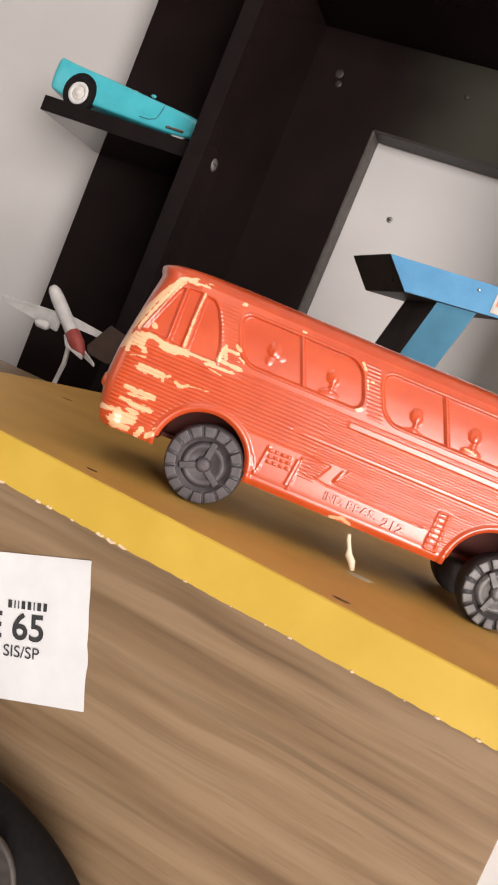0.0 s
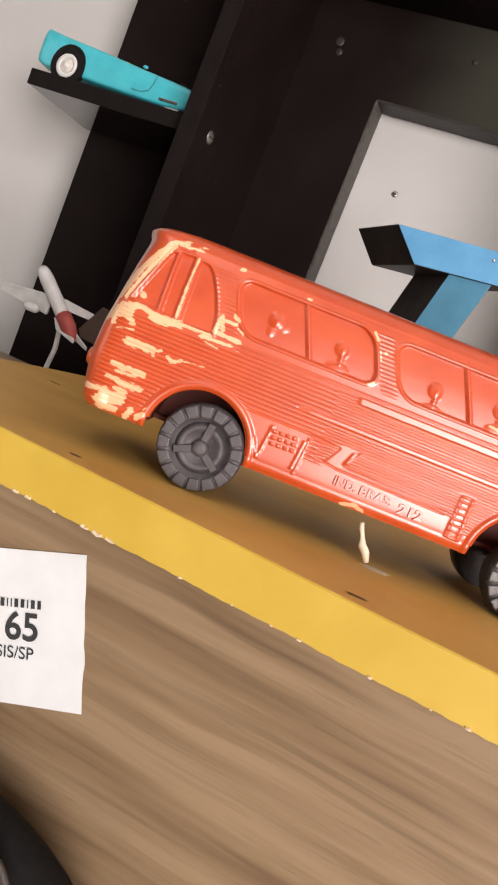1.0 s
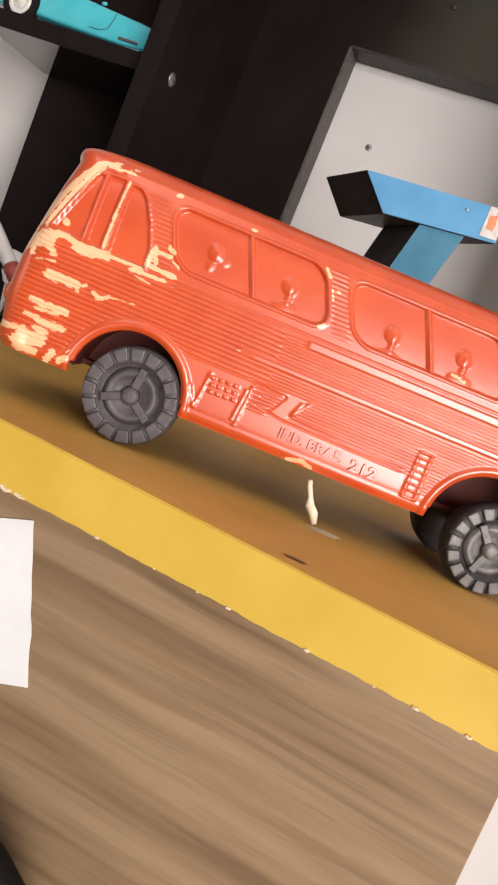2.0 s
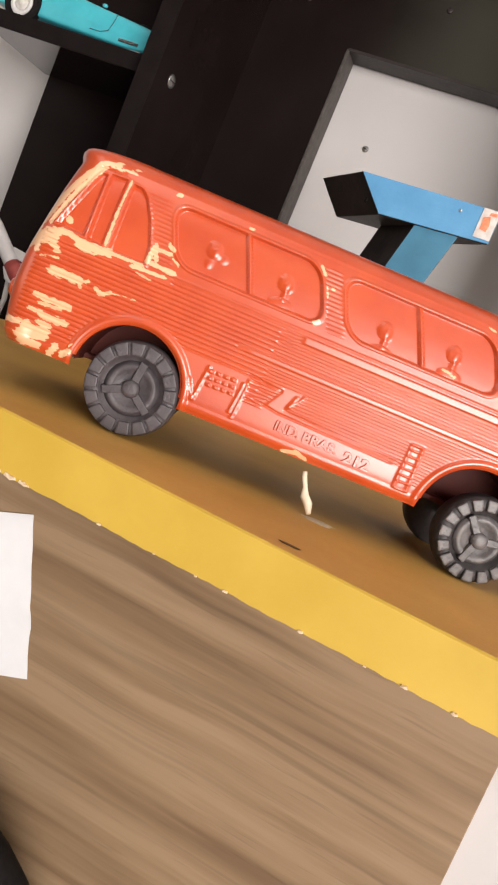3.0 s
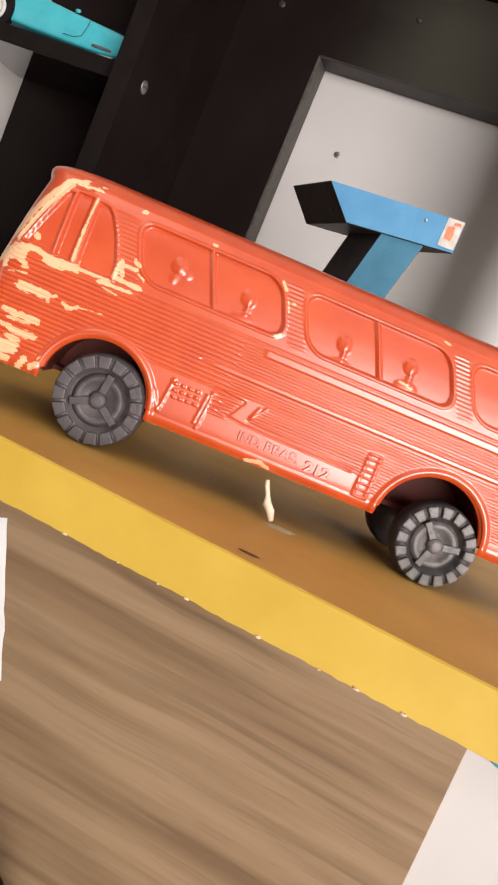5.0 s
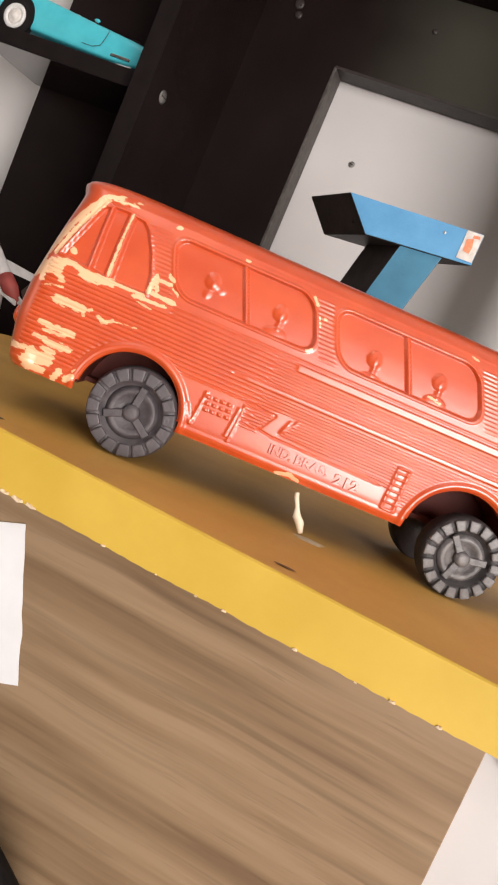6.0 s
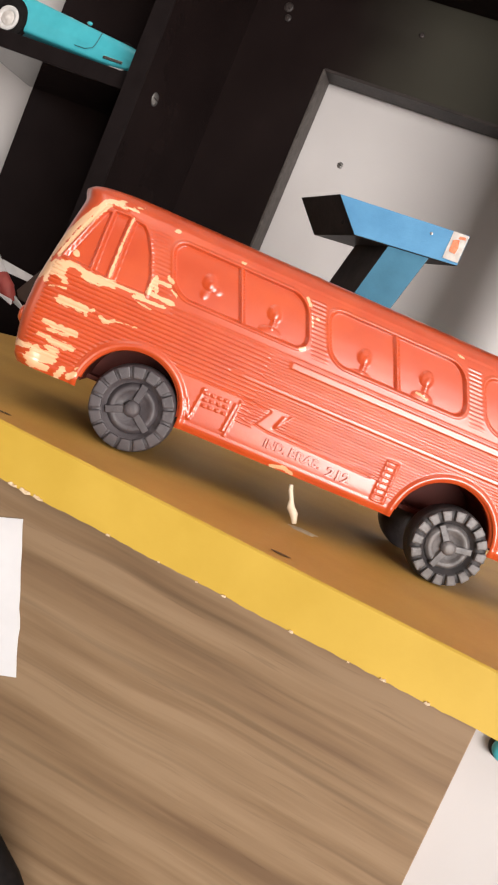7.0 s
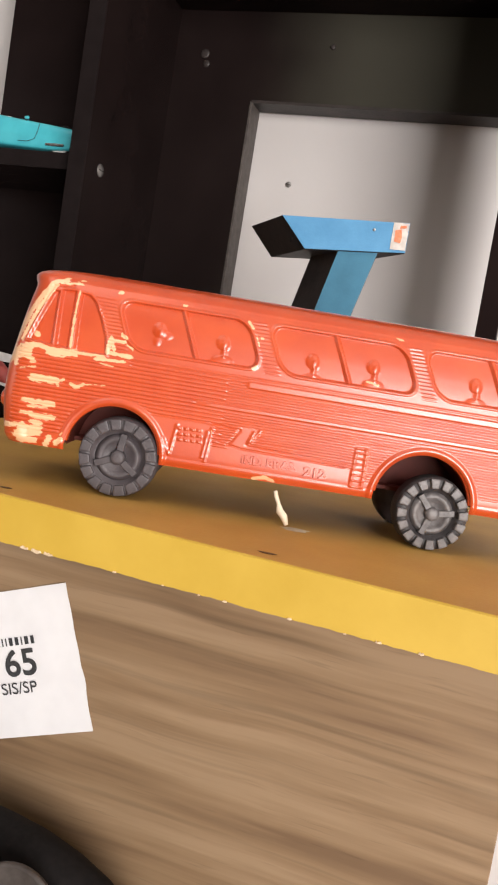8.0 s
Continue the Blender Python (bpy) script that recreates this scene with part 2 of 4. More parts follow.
def prism(poly, vec, bm=None):
    """A closed polygon of 3D points pushed along vec."""
    bm = bm or bmesh.new()
    a = [bm.verts.new(p) for p in poly]
    b = [bm.verts.new(Vector(p) + Vector(vec)) for p in poly]
    bm.faces.new(a)
    bm.faces.new(b[::-1])
    for i in range(len(a)):
        j = (i + 1) % len(a)
        bm.faces.new((a[i], b[i], b[j], a[j]))
    return bm


def lathe(profile, seg=32, axis="Y", bm=None):
    """Turns (radius, along) pairs round the axis."""
    bm = bm or bmesh.new()
    rings = []
    for r, h in profile:
        ring = []
        for k in range(seg):
            a = 2 * math.pi * k / seg
            c, s = r * math.cos(a), r * math.sin(a)
            ring.append(bm.verts.new({"Y": (c, h, s), "X": (h, c, s), "Z": (c, s, h)}[axis]))
        rings.append(ring)
    for p, q in zip(rings, rings[1:]):
        for k in range(seg):
            bm.faces.new((p[k], p[(k + 1) % seg], q[(k + 1) % seg], q[k]))
    bm.faces.new(rings[0])
    bm.faces.new(rings[-1][::-1])
    return bm


def tube(points, radii, seg=10, bm=None):
    """A round rod along points."""
    bm = bm or bmesh.new()
    rings = []
    for i, p in enumerate(points):
        p = Vector(p)
        t = (Vector(points[min(i + 1, len(points) - 1)]) - Vector(points[max(i - 1, 0)])).normalized()
        u = t.cross(Vector((0.3, 0.2, 0.93))).normalized()
        w = t.cross(u)
        r = radii[i] if isinstance(radii, (list, tuple)) else radii
        rings.append([bm.verts.new(p + r * (math.cos(2 * math.pi * k / seg) * u + math.sin(2 * math.pi * k / seg) * w)) for k in range(seg)])
    for p, q in zip(rings, rings[1:]):
        for k in range(seg):
            bm.faces.new((p[k], p[(k + 1) % seg], q[(k + 1) % seg], q[k]))
    bm.faces.new(rings[0])
    bm.faces.new(rings[-1][::-1])
    return bm


def thing(name, label, category, m=None, group="", kind=""):
    ob = new(name)
    ob.empty_display_size = 0.02
    if m is not None:
        ob.matrix_basis = m
    return tagged(ob, label, category, group, kind)


# ---------- room ----------
WALL_Y = 0.917
FLOOR_Z, CEIL_Z = -0.95, ROOM[3]
RX0, RX1, RY0 = ROOM[:3]
def structure(name, bm, material, label, category, bevel=0.0):
    return tagged(part(name, bm, material, bevel=bevel), label, category, kind="structure")


structure("floor", box(RX0, RX1, RY0, 1.0, FLOOR_Z - 0.05, FLOOR_Z), M_GREY, "plain grey floor of the display room", "floor")
structure("ceiling", box(RX0, RX1, RY0, 1.0, CEIL_Z, CEIL_Z + 0.05), M_WALL, "plain white painted room ceiling overhead", "ceiling")
structure("wall_north", box(RX0, RX1, WALL_Y, WALL_Y + 0.1, FLOOR_Z, CEIL_Z), M_WALL, "white painted wall behind the black cabinet", "wall")
bm = bmesh.new()
for b in ((RY0 - 0.1, WEST_Y0, FLOOR_Z, CEIL_Z), (WEST_Y1, 1.02, FLOOR_Z, CEIL_Z), (WEST_Y0, WEST_Y1, FLOOR_Z, WEST_Z0), (WEST_Y0, WEST_Y1, WEST_Z1, CEIL_Z)):
    box(RX0 - 0.1, RX0, b[0], b[1], b[2], b[3], bm)
structure("wall_west", bm, M_ROOM, "unseen beige side wall, darkened, with an added fill opening", "wall")
structure("wall_east", box(RX1, RX1 + 0.1, RY0 - 0.1, 1.02, FLOOR_Z, CEIL_Z), M_ROOM, "unseen beige side wall, darkened to cut bounced light", "wall")
bm = bmesh.new()
for b in ((RX0, EAST_X0, FLOOR_Z, CEIL_Z), (EAST_X1, RX1, FLOOR_Z, CEIL_Z), (EAST_X0, EAST_X1, FLOOR_Z, EAST_Z0), (EAST_X0, EAST_X1, EAST_Z1, CEIL_Z)):
    box(b[0], b[1], RY0 - 0.1, RY0, b[2], b[3], bm)
structure("wall_south", bm, M_ROOM, "unseen beige end wall, darkened, with a wide window opening", "wall")

# black cabinet: back panel with a square opening, side panels and top
BY = 0.856
BB = 0.884
OX0, OX1, OZ1, OZ0 = -0.1525, 0.47, 0.372, -0.02
cab = thing("black_cabinet", "tall black laminate cabinet with an open back and side panels", "cabinet")
for b in ((-0.254, OX0, -0.9, 0.95), (OX1, 0.5015, -0.9, 0.95), (OX0, OX1, OZ1, 0.95), (OX0, OX1, -0.9, OZ0)):
    part("back_panel", box(b[0], b[1], BB, WALL_Y - 0.002, b[2], b[3]), M_SHEEN, cab, "black back board, painted with an olive sheen towards the right")
part("wing_panel", box(-0.458, -0.272, BY, WALL_Y - 0.002, -0.9, 0.95), M_BLACK, cab, bevel=0.0006)
part("side_panel", box(-0.2715, -0.254, 0.72, WALL_Y - 0.003, -0.6, 0.95), M_BLACK, cab, bevel=0.0006)
part("edge_strip", box(-0.272, -0.2535, 0.7175, 0.72, -0.6, 0.95), M_EDGE, cab, "dark grey edging strip", bevel=0.0005)
part("side_panel", box(0.502, 0.5195, 0.722, WALL_Y - 0.003, -0.6, 0.95), M_BLACK, cab, bevel=0.0006)
part("upright", box(0.1393, 0.1573, 0.724, 0.85, 0.002, 0.469), M_BLACK, cab, "narrow black upright standing clear of the wall", bevel=0.0006)
part("top_panel", box(-0.2535, 0.5015, 0.722, BB - 0.0005, 0.47, 0.488), M_BLACK, cab, bevel=0.0006)
# side strips carry the window's light in a paler tone, the top stays darker
for i, b in enumerate(((OX0 - 0.0015, OX0 + 0.0015, OZ0, OZ1), (OX1 - 0.0015, OX1 + 0.0015, OZ0, OZ1), (OX0, OX1, OZ1 - 0.0015, OZ1 + 0.0015))):
    part("opening_trim", box(b[0], b[1], BB - 0.0015, WALL_Y - 0.004, b[2], b[3]), M_DARK if i == 2 else M_LINING, cab, "lining strip, sides in a lit tone, top darker", bevel=0.0004)
# ---------- toy bus ----------
BUS_M = pose(-0.002, 0.361, 0, 0, 0, 18)
bus = thing("toy_bus", "worn orange-red plastic toy bus parked on a yellow shelf", "toy bus", BUS_M)
W = 72.0
XF, XR = -60.0, 214.0


def lerp_table(z, table):
    """Table read with a soft average, so that the outline has no kinks."""
    k = np.linspace(-3.5, 3.5, 15) * min(1.0, max(0.12, (101 - z) / 8))
    return float(np.mean(np.interp(z + k, [a for a, _ in table], [b for _, b in table])))


SIDE_IN = [(19, 2.6), (20.5, 1.2), (23, 0.3), (27, 0), (60, 0), (66, 0.5), (75, 1.8), (85, 3.8), (92, 5.8), (97, 7.8), (101, 10.5), (104, 14.5), (105.5, 18.5), (106.5, 24), (107, 30), (107.2, 35.5)]
FRONT_IN = [(19, 5), (24, 3), (30, 1.5), (42, 0), (56, 0.8), (66, 2.5), (80, 4.6), (97, 7.6), (99.5, 6.3), (102, 5.9), (103.5, 7.6), (104.8, 12), (105.5, 17), (106.5, 26), (107, 34), (107.2, 40)]


def seg_d(X, Z, x0, z0, x1, z1):
    dx, dz = x1 - x0, z1 - z0
    t = np.clip(((X - x0) * dx + (Z - z0) * dz) / (dx * dx + dz * dz), 0, 1)
    return np.hypot(X - x0 - t * dx, Z - z0 - t * dz)


def ridge(d, w, h):
    return h * np.clip(1 - (d / w) ** 2, 0, 1)


def rbox(X, Z, x0, x1, z0, z1, r):
    qx = np.abs(X - (x0 + x1) / 2) - (x1 - x0) / 2 + r
    qz = np.abs(Z - (z0 + z1) / 2) - (z1 - z0) / 2 + r
    return np.hypot(np.maximum(qx, 0), np.maximum(qz, 0)) + np.minimum(np.maximum(qx, qz), 0) - r


def poly_d(X, Z, pts):
    """Signed distance to a convex polygon, corners given counter-clockwise."""
    d = np.full(X.shape, -1e9)
    for (x0, z0), (x1, z1) in zip(pts, pts[1:] + pts[:1]):
        ln = math.hypot(x1 - x0, z1 - z0)
        d = np.maximum(d, ((X - x0) * (z1 - z0) - (Z - z0) * (x1 - x0)) / ln)
    return d


ARCHES = ((-3.0, 22.0, 23.0), (148.5, 21.5, 24.0))
LOUVRES = [(28.0 + 3.1 * i - 0.35 * (j - 1), 33.5 + 2.7 * j + 0.1 * i) for i in range(4) for j in range(3)]
FIGURES = ((11, 81.5), (42, 80.5), (86, 78.5), (115.5, 80.5), (166, 79.5), (196, 80))


def window_fields(X, Z):
    XS = X + 0.42 * (Z - 73)
    w = [poly_d(X, Z, [(-50.6, 69.3), (-38.4, 68.3), (-39.2, 94.2), (-41.4, 94)]),
         poly_d(X, Z, [(-36.9, 68.2), (-30.6, 67.6), (-31.2, 95.6), (-37.9, 95.2)]),
         poly_d(X, Z, [(-27.8, 67.3), (-12.4, 67.5), (-13.6, 75.4), (-17.2, 84.3), (-21.4, 91.7), (-24.5, 94.6), (-28.6, 95)])]
    for x0, x1, mid in ((-1.6, 61.2, 30.0), (71.8, 138, 104.4), (148, 214, 181)):
        d = rbox(XS, Z, x0, x1, 72.5, 94.6, 7.0)
        w += [np.maximum(d, XS - mid + 0.7), np.maximum(d, mid + 0.7 - XS)]
    return w


def relief(X, Z):
    """How far the moulding stands out, in millimetres."""
    XS = X + 0.42 * (Z - 73)
    h = np.zeros_like(X)
    fine = X > 47
    ribs = np.where(fine, 0.18 - 0.48 * np.clip(1.6 * np.cos(np.pi * Z / 1.3) ** 2 - 0.75, 0, 0.85), 0.22 - 0.6 * np.clip(1.6 * np.cos(np.pi * Z / 1.9) ** 2 - 0.6, 0, 0.9))
    on = ((Z > 27) & (Z < 66.5) & (X > -53)).astype(float)
    on *= 1 - ((X > 56) & (Z > 62.6)).astype(float) - ((X > 33) & (Z > 50.6) & (Z < 53.8)).astype(float)
    on *= 1 - ((X > 14) & (X < 112) & (Z < 32.5)) * 1.0
    on *= 1 - ((X > 14) & (X < 43.4) & (Z < 43)) * 1.0
    zig = 51.2 + 5.2 * np.clip((Z - 33.5) / 8.5, 0, 1)
    on *= 1 - ((X > zig) & (X < 62 + 0.75 * (Z - 37)) & (Z < 44.2) & (Z > 32)) * 1.0
    on *= 1 - ((X > 51) & (X < 110) & (Z < 35.2 - 0.02 * (X - 60))) * 1.0
    lad = (X > 111.8) & (X < 119.6) & (Z < 44.6)
    on *= 1 - lad * 1.0
    on *= 1 - ((X > -50) & (X < 0) & (Z > 63.5)) * 1.0
    for a, b, r in ARCHES:
        on *= np.clip((np.hypot(X - a, Z - b) - r - 3.4) / 1.0, 0, 1)
    h += ribs * on
    # pillars between the windows are ribbed too
    for x0, x1 in ((62.9, 70.3), (139.7, 146.5), (-12.5, -3.3)):
        s = np.clip(np.minimum(XS - x0, x1 - XS) / 0.35, 0, 1) * ((Z > 70.5) & (Z < 95))
        h += s * 0.34 * ((0.5 + 0.5 * np.cos(2 * np.pi * Z / 1.75)) ** 0.7 - 0.4)
    # smooth raised bands and the belt line
    h += 0.55 * np.clip(np.minimum(Z - 62.8, 66.3 - Z) / 0.5, 0, 1) * np.clip((X - 56) / 0.8, 0, 1)
    h += 0.5 * np.clip(np.minimum(Z - 51.0, 53.4 - Z) / 0.5, 0, 1) * np.clip((X - 33) / 6, 0, 1)
    h += ridge(np.abs(Z - 67.6), 0.7, 0.4) * (X > -3)
    # roof gutter
    h += ridge(np.abs(Z - 99.2), 0.8, 0.25) * (X > -34)
    # windows: sunken panes inside a bead
    for d in window_fields(X, Z):
        h -= 1.8 * np.clip((-d + 0.1) / 0.65, 0, 1)
    d = np.minimum.reduce([rbox(XS, Z, x0, x1, 72.5, 94.6, 7.0) for x0, x1 in ((-1.6, 61.2), (71.8, 138), (148, 214))])
    h += ridge(np.abs(d - 0.8), 0.8, 0.5)
    for d in window_fields(X, Z)[:3]:
        h += ridge(np.abs(d - 0.5), 0.6, 0.3)
    # plain low busts in the panes
    for i, (x, z) in enumerate(FIGURES):
        hair = np.clip(1 - ((X - x + 0.4) / 3.0) ** 2 - ((Z - z - 2.0) / 3.7) ** 2, 0, 1) ** 0.5
        face = np.clip(1 - ((X - x - 1.1) / 1.9) ** 2 - ((Z - z - 0.6) / 2.7) ** 2, 0, 1) ** 0.5
        neck = np.clip(1 - ((X - x - 0.8) / 1.3) ** 2 - ((Z - z + 3.0) / 2.6) ** 2, 0, 1) ** 0.5
        low = np.clip(1 - ((X - x - 0.6) / 5.2) ** 2 - ((Z - z + 7.2) / 3.2) ** 2, 0, 1) ** 0.5
        h += 0.9 * hair + 0.45 * face + (0.6 * neck + 0.75 * low) * (Z > 73) * (0 if i == 0 else 1)
        if i == 0:
            h += 0.35 * np.clip(1 - ((X - x - 3.9) / 2.4) ** 2 - ((Z - z + 0.3) / 2.0) ** 2, 0, 1) ** 0.5 + 0.35 * np.clip(1 - ((X - x + 0.6) / 1.6) ** 2 - ((Z - z + 3.6) / 2.4) ** 2, 0, 1) ** 0.5
    # wheel arch lips
    for a, b, r in ARCHES:
        h += ridge(np.abs(np.hypot(X - a, Z - b) - r - 1.4), 1.7, 0.95) * (Z > 18)
    # grooves of the windscreen frame
    for a in ((-52.4, 69.5, -47.6, 83.0), (-47.6, 83.0, -42.2, 96.6), (-42.2, 96.6, -33, 97.6)):
        h -= ridge(seg_d(X, Z, *a), 0.55, 0.7)
    # louvres, slanted bars, zigzag, ladder
    for x, z in LOUVRES:
        h += 0.8 * np.clip(-rbox(X, Z, x - 0.95, x + 0.95, z - 0.85, z + 0.85, 0.4) / 0.4, 0, 1)
    for a in ((20.3, 33.5, 24.0, 25.6), (26.2, 40.5, 24.4, 25.8), (43.2, 41.5, 41.6, 24.6), (41.4, 39.5, 40.0, 26.5),
              (60.9, 36.9, 63.3, 42.5), (61.8, 37.4, 66.2, 43.6)):
        h += ridge(seg_d(X, Z, *a), 0.6, 0.7)
    for a in ((41.3, 43.9, 56.2, 42.3), (56.2, 42.3, 51.6, 34.6), (51.6, 34.6, 58, 33.6), (58, 33.6, 108, 32.6), (60.7, 35.6, 108, 34.0)):
        h -= ridge(seg_d(X, Z, *a), 0.6, 0.45)
    for a in ((112.9, 24.6, 113.2, 42.6), (118.5, 24.6, 118.2, 42.6), (113.2, 43.0, 118.2, 43.0), (112.9, 24.2, 118.5, 24.2)):
        h += ridge(seg_d(X, Z, *a), 0.7, 0.6)
    for k in range(6):
        h += ridge(seg_d(X, Z, 113.2, 27.2 + 2.7 * k, 118.2, 27.2 + 2.7 * k), 0.5, 0.5)
    # rolled sill and bumper
    h += ridge(np.abs(Z - 22.2), 2.0, 0.5)
    h += ridge(np.abs(Z - 24.5), 4.5, 0.9) * np.clip((-44 - X) / 4, 0, 1)
    return h


# rubbed patches, as strokes: x0, z0, x1, z1, half width, strength
WORN_PILLAR = ((-52.7, 69.0, -47.4, 84.2, 1.0, 1.0), (-47.4, 84.2, -41.4, 96.8, 1.1, 1.0), (-56.6, 68.0, -51.7, 81.3, 1.7, 0.97), (-51.7, 81.3, -46.7, 91.2, 1.4, 0.97),
               (-46.7, 91.2, -43.1, 97.7, 1.0, 0.97), (-43.0, 97.7, -36.3, 100.2, 1.1, 1.0), (-39.4, 98.1, -29.5, 99.2, 0.6, 0.97), (-31.4, 100.3, -27.8, 101.4, 0.4, 0.95),
               (-29.3, 68.5, -29.8, 82.7, 0.65, 0.98), (-29.8, 82.7, -29.7, 95.6, 0.5, 0.95), (-46.9, 72.1, -45.9, 72.0, 1.4, 1.0), (-57.5, 58.0, -56.5, 69.0, 1.6, 0.93))
WORN_BELT = ((-47.2, 67.3, -37.2, 66.3, 1.1, 1.0), (-39.3, 65.4, -27.0, 66.0, 1.7, 1.0), (-27.2, 66.4, -13.1, 66.7, 0.7, 0.97), (-38.4, 63.4, -30.9, 63.6, 0.6, 0.95),
             (-55.0, 61.7, -49.4, 64.6, 2.9, 0.97), (-53.5, 64.8, -45.6, 59.6, 1.4, 0.97), (-54.0, 56.8, -54.4, 60.6, 1.2, 0.95), (-51.8, 55.4, -43.7, 57.0, 0.4, 0.95),
             (-12.0, 69.0, -11.0, 75.9, 1.1, 1.0), (-10.8, 74.9, -4.4, 74.9, 0.8, 0.97), (-10.9, 75.1, -8.8, 70.9, 0.9, 1.0), (-10.5, 69.0, -0.5, 68.3, 1.0, 1.0),
             (-17.2, 65.0, -3.3, 65.6, 0.7, 0.97), (-14.1, 63.4, -7.9, 62.6, 0.4, 0.95), (-6.1, 78.3, -3.9, 76.9, 0.9, 1.0), (-2.8, 73.7, -0.3, 72.1, 0.6, 0.97))
WORN_FLANK = ((-44.7, 51.7, -33.8, 51.8, 1.9, 1.0), (-33.8, 51.8, -32.5, 49.8, 0.7, 1.0), (-30.9, 52.2, -30.2, 53.1, 0.7, 1.0), (-26.7, 51.6, -24.2, 50.2, 0.7, 1.0),
              (-24.1, 50.2, -21.1, 51.8, 0.9, 1.0), (-21.1, 52.1, -11.2, 53.0, 0.3, 0.92), (-47.7, 40.8, -42.2, 40.5, 1.0, 1.0), (-44.2, 40.3, -33.3, 40.3, 1.3, 1.0),
              (-44.8, 38.0, -36.7, 38.6, 0.7, 0.97), (-47.8, 34.9, -40.3, 34.4, 0.8, 1.0), (-42.2, 33.8, -32.6, 34.0, 1.4, 1.0), (-43.1, 30.9, -37.8, 30.7, 0.9, 1.0))
WORN_BUMPER = ((-54.9, 27.4, -50.3, 28.2, 1.5, 1.0), (-46.8, 24.4, -39.7, 27.3, 3.1, 1.0), (-47.1, 28.4, -44.0, 27.7, 1.5, 1.0), (-47.3, 21.6, -40.1, 22.0, 1.5, 1.0),
               (-34.8, 20.9, -33.3, 24.2, 1.4, 1.0), (-29.9, 22.3, -27.6, 24.5, 1.3, 1.0), (-28.2, 26.5, -27.2, 27.7, 0.5, 1.0))
WORN_SIDE = ((-10.9, 98.1, -9.9, 98.3, 0.9, 1.0), (20.2, 97.1, 21.7, 96.9, 0.6, 1.0), (52.5, 94.2, 55.0, 91.4, 0.6, 0.97), (57.3, 87.6, 59.2, 83.2, 0.4, 0.95), (57.9, 72.1, 59.4, 73.4, 0.9, 1.0),
             (59.6, 87.5, 60.2, 87.4, 0.6, 0.97), (66.3, 20.4, 72.4, 21.6, 0.9, 1.0), (70.4, 21.8, 75.8, 20.7, 0.9, 1.0), (24.0, 26.2, 25.4, 30.0, 0.3, 0.9),
             (43.0, 41, 42.8, 27, 0.22, 0.85), (124.5, 98.0, 127.5, 97.6, 0.4, 0.93), (112.4, 75.4, 118.6, 73.9, 0.5, 0.9))
WORN = WORN_PILLAR + WORN_BELT + WORN_FLANK + WORN_BUMPER + WORN_SIDE


def worn_field(X, Z):
    w = np.zeros_like(X)
    jx = 0.35 * np.sin(Z * 1.9 + 1.3 * np.sin(X * 0.7)) + 0.3 * np.sin(Z * 4.3 + X * 0.4)
    jz = 0.1 * np.sin(X * 1.9 + 0.8 * np.sin(Z)) + 0.1 * np.sin(X * 4.7 + Z)
    for x0, z0, x1, z1, r, g in WORN:
        d = seg_d(X + jx * min(1.0, math.hypot(x1 - x0, z1 - z0) / 6) * (abs(x1 - x0) > abs(z1 - z0)), Z + jz, x0, z0, x1, z1)
        w = np.maximum(w, np.clip(g * (0.42 + 0.5 * (r - d) / max(r, 0.8)), 0, 0.75))
    return w + np.where((Z < 64) & (w > 0.2), 0.045 * np.cos(2 * np.pi * Z / 1.9), 0)


